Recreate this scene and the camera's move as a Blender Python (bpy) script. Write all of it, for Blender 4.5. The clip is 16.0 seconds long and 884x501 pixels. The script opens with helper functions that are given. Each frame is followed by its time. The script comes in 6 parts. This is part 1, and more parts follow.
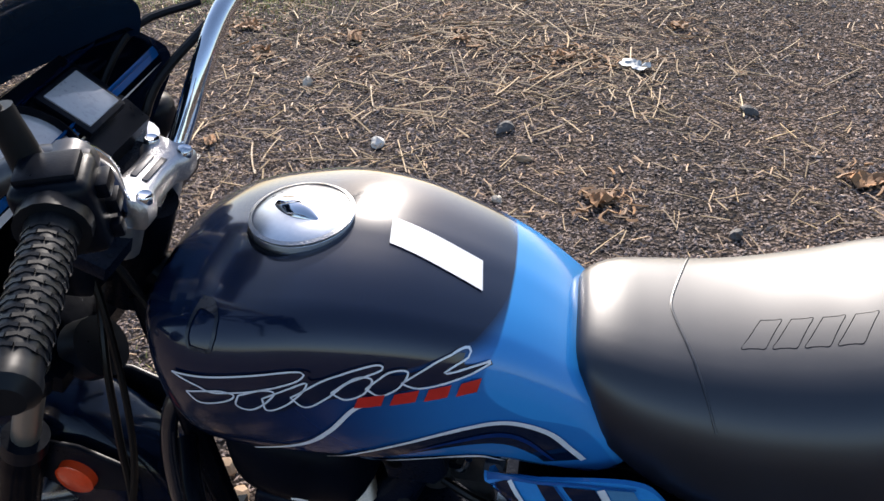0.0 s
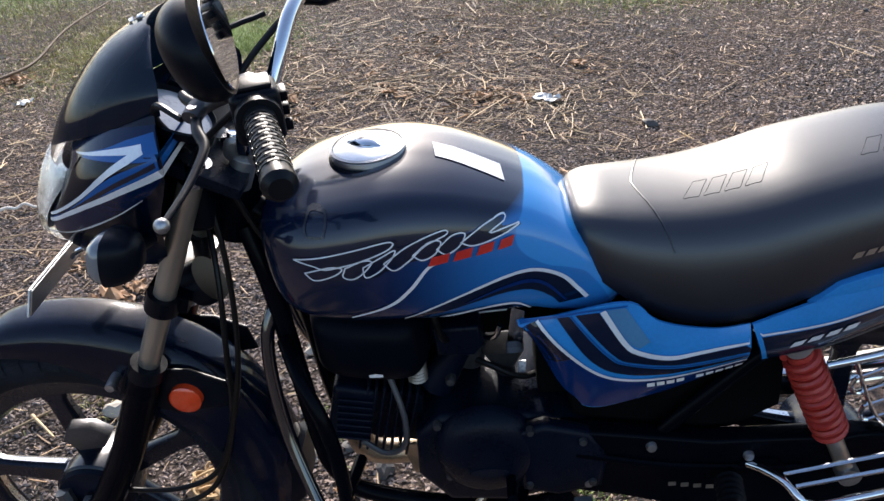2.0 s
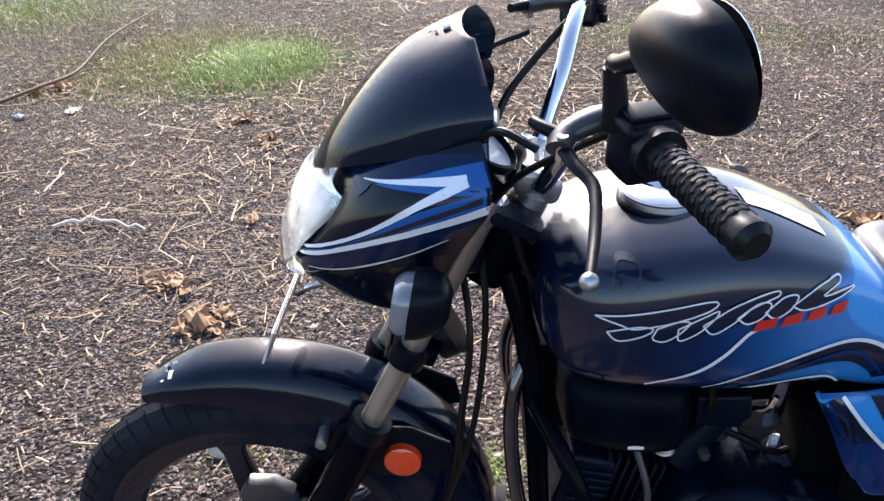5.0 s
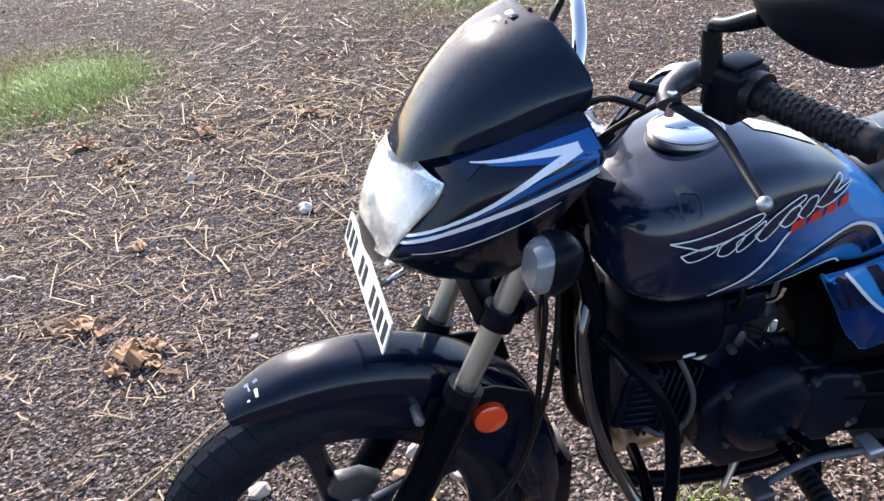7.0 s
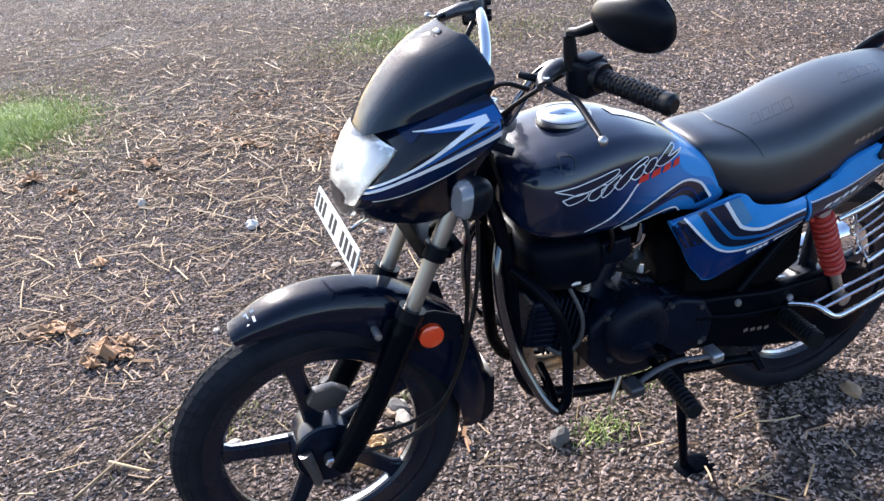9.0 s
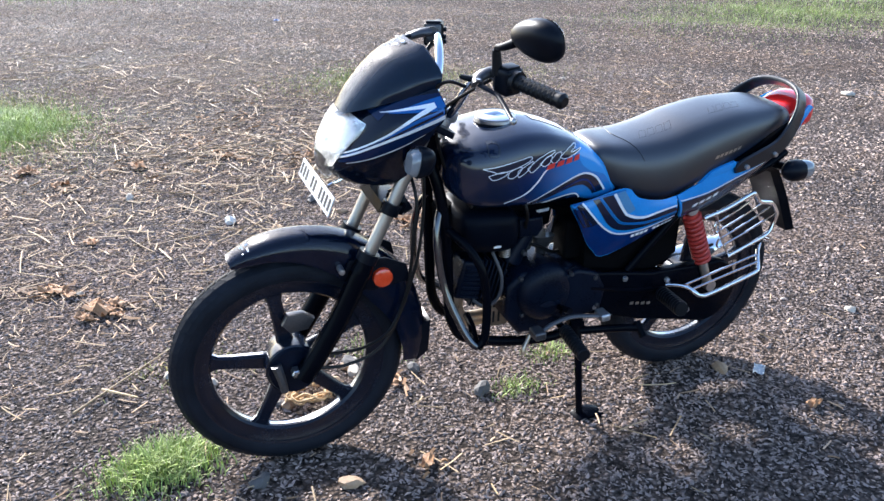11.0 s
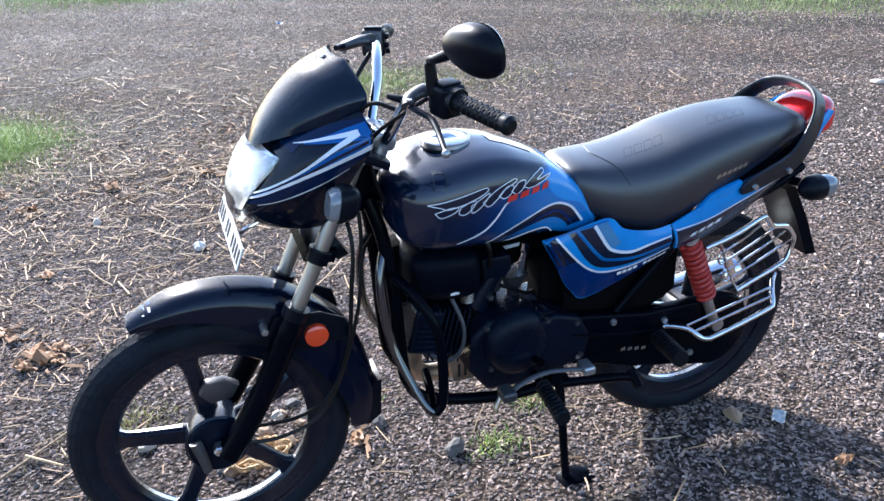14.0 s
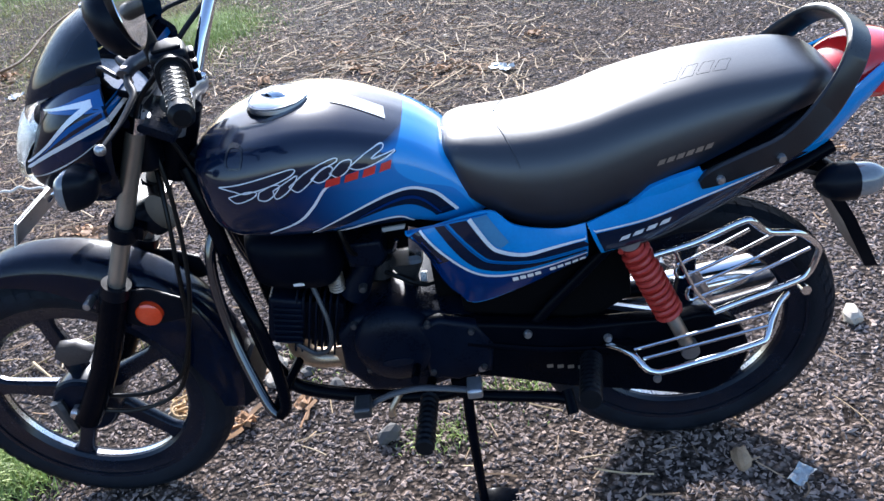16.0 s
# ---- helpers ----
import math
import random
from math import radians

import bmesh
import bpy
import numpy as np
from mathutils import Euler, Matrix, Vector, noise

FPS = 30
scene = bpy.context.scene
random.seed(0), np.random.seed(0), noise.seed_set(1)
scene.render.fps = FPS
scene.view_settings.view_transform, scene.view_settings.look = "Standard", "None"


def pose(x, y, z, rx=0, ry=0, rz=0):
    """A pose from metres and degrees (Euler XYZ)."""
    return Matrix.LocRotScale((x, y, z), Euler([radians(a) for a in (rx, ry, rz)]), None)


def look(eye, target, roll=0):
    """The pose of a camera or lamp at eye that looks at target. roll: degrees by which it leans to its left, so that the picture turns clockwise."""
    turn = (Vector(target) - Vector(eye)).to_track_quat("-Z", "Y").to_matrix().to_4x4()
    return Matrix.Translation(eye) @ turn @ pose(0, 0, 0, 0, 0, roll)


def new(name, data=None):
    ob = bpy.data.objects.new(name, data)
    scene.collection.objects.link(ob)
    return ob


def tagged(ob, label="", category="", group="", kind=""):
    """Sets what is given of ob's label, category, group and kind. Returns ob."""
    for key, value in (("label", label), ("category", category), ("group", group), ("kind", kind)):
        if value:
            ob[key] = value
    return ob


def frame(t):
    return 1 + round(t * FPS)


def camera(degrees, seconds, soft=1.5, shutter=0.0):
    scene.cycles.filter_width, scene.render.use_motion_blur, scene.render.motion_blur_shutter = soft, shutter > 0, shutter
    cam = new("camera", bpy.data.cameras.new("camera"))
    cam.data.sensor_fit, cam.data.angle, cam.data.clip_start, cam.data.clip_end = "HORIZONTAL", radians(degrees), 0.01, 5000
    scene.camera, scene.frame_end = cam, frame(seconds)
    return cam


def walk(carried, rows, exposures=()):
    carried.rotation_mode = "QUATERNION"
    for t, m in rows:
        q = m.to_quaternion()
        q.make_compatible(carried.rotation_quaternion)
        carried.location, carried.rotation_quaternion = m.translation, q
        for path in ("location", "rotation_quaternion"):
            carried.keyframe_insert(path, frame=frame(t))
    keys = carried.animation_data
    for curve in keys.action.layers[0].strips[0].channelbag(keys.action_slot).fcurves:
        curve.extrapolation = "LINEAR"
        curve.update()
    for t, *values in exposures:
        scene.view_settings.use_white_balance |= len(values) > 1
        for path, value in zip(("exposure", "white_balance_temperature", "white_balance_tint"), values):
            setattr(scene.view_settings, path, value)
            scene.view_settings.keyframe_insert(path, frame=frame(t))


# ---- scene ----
cam = camera(57.2, 16.0, soft=1.5)
PATH = [
    (0, (0.14, 0.193, 1.287), (-0.031, 1.867, 0.151), -3.1),
    (0.5, (0.14, 0.072, 1.286), (-0.037, 1.767, 0.238), -4.1),
    (1, (0.028, -0.067, 1.307), (-0.06, 1.647, 0.281), -4.4),
    (1.5, (-0.031, -0.13, 1.303), (0.004, 1.607, 0.312), -5.2),
    (2, (0.003, -0.175, 1.287), (0.043, 1.57, 0.311), -6.2),
    (2.5, (0.033, -0.206, 1.286), (0.11, 1.544, 0.321), -7.0),
    (3, (0.043, -0.232, 1.296), (0.039, 1.529, 0.348), -6.9),
    (3.5, (0.06, -0.246, 1.3), (-0.041, 1.519, 0.365), -5.9),
    (4, (-0.055, -0.224, 1.307), (-0.008, 1.554, 0.393), -4.2),
    (4.5, (-0.227, -0.172, 1.303), (-0.145, 1.594, 0.369), -4.3),
    (5, (-0.356, -0.017, 1.269), (-0.277, 1.759, 0.354), -2.6),
    (5.2, (-0.441, 0.013, 1.271), (-0.36, 1.781, 0.34), -1.5),
    (7.3, (-0.691, -0.045, 1.328), (-0.149, 1.602, 0.331), -7.4),
    (7.5, (-0.659, -0.068, 1.326), (-0.148, 1.585, 0.323), -7.8),
    (8, (-0.662, -0.138, 1.329), (-0.142, 1.554, 0.398), -7.4),
    (8.5, (-0.808, -0.277, 1.352), (-0.164, 1.398, 0.47), -6.6),
    (9, (-0.882, -0.392, 1.376), (-0.157, 1.235, 0.468), -5.9),
    (9.5, (-0.906, -0.538, 1.389), (-0.188, 1.102, 0.499), -3.8),
    (9.7, (-0.91, -0.596, 1.38), (-0.168, 1.047, 0.514), -1.9),
    (11.8, (-1.167, -0.902, 1.386), (-0.282, 0.711, 0.6), -0.6),
    (12, (-1.158, -0.888, 1.382), (-0.264, 0.715, 0.589), -0.5),
    (12.5, (-1.097, -0.813, 1.373), (-0.201, 0.785, 0.571), -1.7),
    (13, (-1.023, -0.763, 1.38), (-0.174, 0.861, 0.579), -2.1),
    (13.5, (-0.94, -0.715, 1.372), (-0.105, 0.902, 0.543), -3.7),
    (14, (-0.772, -0.629, 1.352), (0.012, 1.027, 0.55), -2.9),
    (14.5, (-0.591, -0.533, 1.349), (0.101, 1.142, 0.503), -7.4),
    (15, (-0.348, -0.502, 1.319), (0.13, 1.244, 0.469), -9.0),
    (15.5, (-0.103, -0.524, 1.319), (0.194, 1.228, 0.401), -10.6),
    (16, (0.155, -0.478, 1.319), (0.179, 1.247, 0.307), -9.2),
]
walk(cam, [(t, look(eye, target, roll)) for t, eye, target, roll in PATH],
     exposures=[(0, 0.95, 7100, 13), (2, 1.1, 7100, 13), (3.5, 1.22, 7200, 15), (4.5, 1.27, 7200, 15), (5, 1.62, 7000, 15), (8, 1.55, 6750, 15), (9.5, 1.66, 6600, 13), (12.5, 1.82, 6200, 10), (14.5, 1.62, 6080, 11), (16, 1.46, 6100, 11)])

# ---- light ----
SUN_AZ, SUN_EL = radians(93), radians(31)      # azimuth from +x towards +y, height
world = bpy.data.worlds.new("sky")
scene.world = world
world.use_nodes = True
wn = world.node_tree.nodes
sky = wn.new("ShaderNodeTexSky")
sky.sky_type = "NISHITA"
sky.sun_disc = False
sky.sun_elevation = SUN_EL
sky.sun_rotation = radians(90) - SUN_AZ
sky.dust_density = 1.4
sky.air_density = 1.0
sky.ozone_density = 3.0
wn["Background"].inputs[1].default_value = 0.15
world.node_tree.links.new(sky.outputs[0], wn["Background"].inputs[0])
sun_dir = Vector((math.cos(SUN_AZ) * math.cos(SUN_EL), math.sin(SUN_AZ) * math.cos(SUN_EL), math.sin(SUN_EL)))
sun = new("sun", bpy.data.lights.new("sun", "SUN"))
sun.data.energy, sun.data.angle, sun.data.color = 3.7, radians(4.0), (1.0, 0.98, 0.965)
sun.matrix_world = look(sun_dir * 40, (0, 0, 0))

# ---- materials ----
def mat(name, color, rough=0.5, metal=0.0, coat=0.0, vary=0.25, scale=18.0, bump=0.0, bscale=120.0, dust=0.0, spec=0.5, crough=0.06, cior=1.5, dcol=(0.23, 0.2, 0.17)):
    """A surface with colour variation at two scales, uneven gloss, fine relief and a little dust."""
    m = bpy.data.materials.new(name)
    m.use_nodes = True
    n, l = m.node_tree.nodes, m.node_tree.links
    b = n["Principled BSDF"]
    b.inputs["Metallic"].default_value = metal
    b.inputs["Coat Weight"].default_value = coat
    b.inputs["Coat Roughness"].default_value = crough
    b.inputs["Coat IOR"].default_value = cior
    b.inputs["Specular IOR Level"].default_value = spec
    tc = n.new("ShaderNodeTexCoord")
    big, small = n.new("ShaderNodeTexNoise"), n.new("ShaderNodeTexNoise")
    big.inputs["Scale"].default_value, small.inputs["Scale"].default_value = scale, scale * 11
    small.inputs["Detail"].default_value = 5
    l.new(tc.outputs["Object"], big.inputs["Vector"])
    l.new(tc.outputs["Object"], small.inputs["Vector"])
    add = n.new("ShaderNodeMath")
    add.operation = "MULTIPLY_ADD"
    add.inputs[1].default_value = 0.45
    l.new(small.outputs[0], add.inputs[0])
    half = n.new("ShaderNodeMath")
    half.operation = "MULTIPLY"
    half.inputs[1].default_value = 0.55
    l.new(big.outputs[0], half.inputs[0])
    l.new(half.outputs[0], add.inputs[2])
    ramp = n.new("ShaderNodeMapRange")
    ramp.inputs[1].default_value, ramp.inputs[2].default_value = 0.3, 0.7
    ramp.inputs[3].default_value, ramp.inputs[4].default_value = 1 - vary, 1 + vary
    l.new(add.outputs[0], ramp.inputs[0])
    mul = n.new("ShaderNodeVectorMath")
    mul.operation = "SCALE"
    mul.inputs[0].default_value = color[:3]
    l.new(ramp.outputs[0], mul.inputs["Scale"])
    out = mul.outputs[0]
    if dust:
        mix = n.new("ShaderNodeMix")
        mix.data_type = "RGBA"
        l.new(out, mix.inputs[6])
        mix.inputs[7].default_value = (*dcol, 1)
        dr = n.new("ShaderNodeMapRange")
        dr.inputs[1].default_value, dr.inputs[2].default_value = 0.45, 0.75
        dr.inputs[3].default_value, dr.inputs[4].default_value = 0.0, dust
        l.new(add.outputs[0], dr.inputs[0])
        l.new(dr.outputs[0], mix.inputs[0])
        out = mix.outputs[2]
    l.new(out, b.inputs["Base Color"])
    rr = n.new("ShaderNodeMapRange")
    rr.inputs[1].default_value, rr.inputs[2].default_value = 0.3, 0.7
    rr.inputs[3].default_value, rr.inputs[4].default_value = max(0.02, rough * 0.75), min(1, rough * 1.3)
    l.new(add.outputs[0], rr.inputs[0])
    l.new(rr.outputs[0], b.inputs["Roughness"])
    if bump:
        bn = n.new("ShaderNodeTexNoise")
        bn.inputs["Scale"].default_value = bscale
        bn.inputs["Detail"].default_value = 4
        l.new(tc.outputs["Object"], bn.inputs["Vector"])
        bp = n.new("ShaderNodeBump")
        bp.inputs["Strength"].default_value = bump
        bp.inputs["Distance"].default_value = 0.004
        l.new(bn.outputs[0], bp.inputs["Height"])
        l.new(bp.outputs[0], b.inputs["Normal"])
    return m


def by_random(m, low, high):
    """Let a material's tone differ from island to island."""
    n, l = m.node_tree.nodes, m.node_tree.links
    geo = n.new("ShaderNodeNewGeometry")
    r = n.new("ShaderNodeMapRange")
    r.inputs[3].default_value, r.inputs[4].default_value = low, high
    l.new(geo.outputs["Random Per Island"], r.inputs[0])
    s = n.new("ShaderNodeVectorMath")
    s.operation = "SCALE"
    old = m.node_tree.nodes["Principled BSDF"].inputs["Base Color"].links[0].from_socket
    l.new(old, s.inputs[0])
    l.new(r.outputs[0], s.inputs["Scale"])
    l.new(s.outputs[0], n["Principled BSDF"].inputs["Base Color"])
    return m


M_black_paint = mat("black_paint", (0.0018, 0.0075, 0.025), 0.08, coat=0.28, vary=0.1, scale=8, spec=0.45, crough=0.25)
M_midblue = mat("mid_blue_paint", (0.003, 0.085, 0.29), 0.16, vary=0.12, spec=0.35)
M_blueblack = mat("blue_black_paint", (0.001, 0.011, 0.045), 0.12, vary=0.15, spec=0.25)
M_blue = mat("bright_blue_paint", (0.010, 0.22, 0.56), 0.18, vary=0.12, dust=0.01, spec=0.35)
M_navy = mat("dark_blue_paint", (0.0012, 0.021, 0.105), 0.15, vary=0.15, spec=0.28)
M_silver = mat("silver_decal", (0.72, 0.74, 0.77), 0.35, metal=0.1, coat=0.3, vary=0.12)
M_white = mat("white_decal", (0.8, 0.8, 0.8), 0.4, vary=0.08)
M_red_decal = mat("red_decal", (0.55, 0.02, 0.012), 0.35, vary=0.1)
M_plastic = mat("black_plastic", (0.0018, 0.0034, 0.0072), 0.34, vary=0.3, bump=0.04, bscale=600, dust=0.002, spec=0.12)
M_rubber = mat("tyre_rubber", (0.0075, 0.0098, 0.0150), 0.55, vary=0.35, bump=0.3, bscale=300, dust=0.012, spec=0.10)
M_grip = mat("grip_rubber", (0.0045, 0.0055, 0.0075), 0.38, vary=0.25, dust=0.006, spec=0.2)
M_vinyl = mat("seat_vinyl", (0.0030, 0.0048, 0.0105), 0.40, coat=0.9, vary=0.2, bump=0.08, bscale=900, spec=0.15, crough=0.39, cior=1.7)
M_screen = mat("smoked_screen", (0.0030, 0.0155, 0.038), 0.06, coat=0.10, vary=0.1, scale=8, spec=0.55, crough=0.3)
M_alloy = mat("black_alloy", (0.0025, 0.0055, 0.013), 0.24, vary=0.3, dust=0.004, spec=0.4)
M_rimlip = mat("bare_alloy", (0.62, 0.62, 0.62), 0.28, metal=1.0, vary=0.15, dust=0.12)
M_chrome = mat("chrome", (0.75, 0.76, 0.78), 0.09, metal=1.0, vary=0.08, dust=0.05)
M_cap = mat("brushed_chrome", (0.82, 0.83, 0.84), 0.33, metal=1.0, vary=0.1, dust=0.03)
M_forkmetal = mat("fork_tube_steel", (0.42, 0.38, 0.33), 0.34, metal=0.85, vary=0.15, dust=0.3)
M_cast = mat("cast_aluminium", (0.42, 0.42, 0.43), 0.34, metal=0.9, vary=0.2, bump=0.2, bscale=400, dust=0.1)
M_engine = mat("black_engine_casting", (0.0018, 0.0045, 0.0115), 0.30, vary=0.35, bump=0.2, bscale=350, dust=0.001, spec=0.12)
M_frame = mat("black_frame_paint", (0.0012, 0.0020, 0.0042), 0.22, vary=0.3, dust=0.001, spec=0.045)
M_rust = mat("heat_stained_steel", (0.5, 0.40, 0.30), 0.36, metal=0.9, vary=0.4, scale=30, dust=0.2)
M_spring = mat("red_spring_paint", (0.38, 0.024, 0.016), 0.4, vary=0.25, dust=0.15)
M_orange = mat("amber_reflector", (0.72, 0.055, 0.012), 0.18, coat=0.6, vary=0.12)
M_redlens = mat("red_lens", (0.6, 0.015, 0.015), 0.12, coat=0.8, vary=0.1)
M_clear = mat("clear_lens", (0.62, 0.64, 0.64), 0.12, coat=1.0, vary=0.1)
# matt near-black: the deep shade inside the machine is put into this colour
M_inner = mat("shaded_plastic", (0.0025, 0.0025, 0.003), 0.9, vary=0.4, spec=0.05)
M_guard = mat("black_gloss_tube", (0.003, 0.005, 0.010), 0.10, coat=0.8, vary=0.2, spec=0.9, crough=0.16)
M_lever = mat("grey_cast_metal", (0.075, 0.075, 0.08), 0.36, metal=0.7, vary=0.25, dust=0.06)
M_smoke = mat("smoky_lens", (0.16, 0.17, 0.18), 0.14, coat=0.9, vary=0.15)
M_reflect = mat("headlamp_reflector", (0.92, 0.93, 0.93), 0.25, metal=0.5, vary=0.1, scale=40)
M_mirror = mat("mirror_glass", (0.85, 0.86, 0.86), 0.03, metal=1.0, vary=0.04)
M_dial = mat("dial_face", (0.34, 0.35, 0.37), 0.3, coat=1.0, vary=0.15)
M_plate = mat("number_plate_white", (0.78, 0.78, 0.77), 0.4, vary=0.06, dust=0.1)
M_ink = mat("black_ink", (0.01, 0.01, 0.012), 0.5, vary=0.2)
M_bright = mat("bright_aluminium", (0.85, 0.85, 0.86), 0.3, metal=0.35, vary=0.15, dust=0.1)
M_lead = mat("grey_lead", (0.05, 0.05, 0.055), 0.4, vary=0.2)
M_cable = mat("cable_sheath", (0.003, 0.003, 0.0035), 0.4, vary=0.2, spec=0.25)
M_patch = mat("grey_blue_paint", (0.06, 0.20, 0.36), 0.2, vary=0.1)
M_rail = mat("satin_black_casting", (0.004, 0.006, 0.010), 0.34, vary=0.25, bump=0.06, bscale=500, dust=0.01, spec=0.5)
M_case = mat("dull_black_plastic", (0.0012, 0.0026, 0.0062), 0.4, vary=0.3, bump=0.04, bscale=600, spec=0.05)
M_paper = mat("paper_sticker", (0.8, 0.8, 0.79), 0.45, vary=0.05)



def glass(name, color, rough):
    m = bpy.data.materials.new(name)
    m.use_nodes = True
    n, l = m.node_tree.nodes, m.node_tree.links
    b = n["Principled BSDF"]
    b.inputs["Base Color"].default_value = (*color, 1)
    b.inputs["Transmission Weight"].default_value = 1.0
    b.inputs["IOR"].default_value = 1.25
    tex = n.new("ShaderNodeTexNoise")
    tex.inputs["Scale"].default_value = 30
    r = n.new("ShaderNodeMapRange")
    r.inputs[3].default_value, r.inputs[4].default_value = rough * 0.4, rough * 1.8
    l.new(tex.outputs[0], r.inputs[0])
    l.new(r.outputs[0], b.inputs["Roughness"])
    return m


M_glass = glass("lamp_glass", (0.93, 0.94, 0.94), 0.08)

# ---- mesh helpers ----
def part(name, bm, material, parent, label="", smooth=40, category="", kind=""):
    """Link a bmesh as one mesh object under a thing or a part."""
    me = bpy.data.meshes.new(name)
    bmesh.ops.recalc_face_normals(bm, faces=bm.faces)
    bm.to_mesh(me)
    bm.free()
    me.materials.append(material)
    for p in me.polygons:
        p.use_smooth = smooth > 0
    if smooth:
        me.set_sharp_from_angle(angle=radians(smooth))
    ob = new(name, me)
    ob.parent = parent
    return tagged(ob, label, category, "", kind)


def smoothed(pts, n):
    """A smooth line through control points, as n points at even steps of its length."""
    p = np.array(pts, float)
    q = np.vstack([2 * p[0] - p[1], p, 2 * p[-1] - p[-2]])
    out = []
    for i in range(1, len(q) - 2):
        for t in np.linspace(0, 1, 24, endpoint=False):
            a, b, c, d = q[i - 1], q[i], q[i + 1], q[i + 2]
            out.append(0.5 * (2 * b + (c - a) * t + (2 * a - 5 * b + 4 * c - d) * t * t + (3 * b - a - 3 * c + d) * t ** 3))
    out.append(p[-1])
    out = np.array(out)
    s = np.concatenate([[0], np.cumsum(np.linalg.norm(np.diff(out, axis=0), axis=1))])
    want = np.linspace(0, s[-1], n)
    return np.array([np.interp(want, s, out[:, k]) for k in range(out.shape[1])]).T


def rings(rows, closed=True, caps=True, wrap=False):
    """A skin over rows of points that all have the same count."""
    bm = bmesh.new()
    vs = [[bm.verts.new(tuple(map(float, p))) for p in r] for r in rows]
    n = len(vs[0])
    last = len(vs) if wrap else len(vs) - 1
    for i in range(last):
        a, b = vs[i], vs[(i + 1) % len(vs)]
        for j in range(n if closed else n - 1):
            k = (j + 1) % n
            bm.faces.new((a[j], a[k], b[k], b[j]))
    if caps and closed and not wrap:
        bm.faces.new(vs[0][::-1])
        bm.faces.new(vs[-1])
    return bm


def tube(pts, r, n=10, steps=None, flat=1.0, bm=None):
    """A round bar along a smooth line; r is one radius or a function of the way along it."""
    line = smoothed(pts, steps or max(8, 8 * (len(pts) - 1))) if len(pts) > 2 else np.array(pts, float)
    tang = np.gradient(line, axis=0)
    tang /= np.linalg.norm(tang, axis=1)[:, None]
    u = np.cross(tang[0], (0.31, 0.12, 0.94))
    u /= np.linalg.norm(u)
    rows = []
    for i, (p, d) in enumerate(zip(line, tang)):
        u = u - d * (u @ d)
        u /= np.linalg.norm(u)
        v = np.cross(d, u)
        rad = r(i / (len(line) - 1)) if callable(r) else r
        rows.append([p + rad * (math.cos(a) * u + flat * math.sin(a) * v) for a in np.linspace(0, 2 * math.pi, n, endpoint=False)])
    got = rings(rows)
    return join(bm, got) if bm else got


def join(a, b):
    """Add bmesh b to bmesh a."""
    me = bpy.data.meshes.new("tmp")
    b.to_mesh(me)
    b.free()
    a.from_mesh(me)
    bpy.data.meshes.remove(me)
    return a


def lathe(profile, center, axis="Y", n=40, closed=False):
    """Turn a profile of (radius, along) round an axis through center."""
    rows = []
    for a in np.linspace(0, 2 * math.pi, n, endpoint=False):
        c, s = math.cos(a), math.sin(a)
        row = []
        for r, h in profile:
            p = {"Y": (r * c, h, r * s), "X": (h, r * c, r * s), "Z": (r * c, r * s, h)}[axis]
            row.append(np.array(center) + p)
        rows.append(row)
    return rings(rows, closed=closed, caps=False, wrap=True)


def box(x0, x1, y0, y1, z0, z1, bevel=0.004, seg=2):
    bm = bmesh.new()
    bmesh.ops.create_cube(bm, size=1)
    for v in bm.verts:
        v.co = Vector(((x0 + x1) / 2 + v.co.x * (x1 - x0), (y0 + y1) / 2 + v.co.y * (y1 - y0), (z0 + z1) / 2 + v.co.z * (z1 - z0)))
    if bevel:
        bmesh.ops.bevel(bm, geom=bm.edges[:], offset=bevel, segments=seg, affect="EDGES", profile=0.6)
    return bm


def prism(outline, y0, y1, bevel=0.004, seg=2):
    """A plate: an outline in x and z between two values of y, with rounded edges."""
    bm = bmesh.new()
    lo = [bm.verts.new((x, y0, z)) for x, z in outline]
    hi = [bm.verts.new((x, y1, z)) for x, z in outline]
    n = len(lo)
    bm.faces.new(lo)
    bm.faces.new(hi[::-1])
    rim = []
    for i in range(n):
        k = (i + 1) % n
        bm.faces.new((lo[k], lo[i], hi[i], hi[k]))
    bmesh.ops.recalc_face_normals(bm, faces=bm.faces)
    if bevel:
        rim = [e for e in bm.edges if abs(e.verts[0].co.y - e.verts[1].co.y) < 1e-6]
        bmesh.ops.bevel(bm, geom=rim, offset=bevel, segments=seg, affect="EDGES", profile=0.6)
    return bm


def half_section(x, half, n=13, shear=0.0, zref=0.0):
    """A closed ring at x from half a cross-section of (y, z), bottom to top, mirrored."""
    h = smoothed(half, n)
    h[0, 0] = h[-1, 0] = 0.0
    left = [(x + shear * (z - zref), y, z) for y, z in h]
    right = [(x + shear * (z - zref), -y, z) for y, z in h[-2:0:-1]]
    return left + right


def body(stations, shape, n=13, steps=30, shear=0.0, zref=0.0):
    """A hull: stations of (x, bottom, top, half width) smoothed along x, with one shape of section in fractions."""
    st = smoothed(stations, steps)
    rows = []
    for x, b, t, w in st:
        rows.append(half_section(x, [(w * fy, b + (t - b) * fz) for fy, fz in shape], n, shear, zref))
    return rings(rows)


from mathutils.bvhtree import BVHTree


def skin_of(ob):
    bm = bmesh.new()
    bm.from_mesh(ob.data)
    tree = BVHTree.FromBMesh(bm)
    bm.free()
    return tree


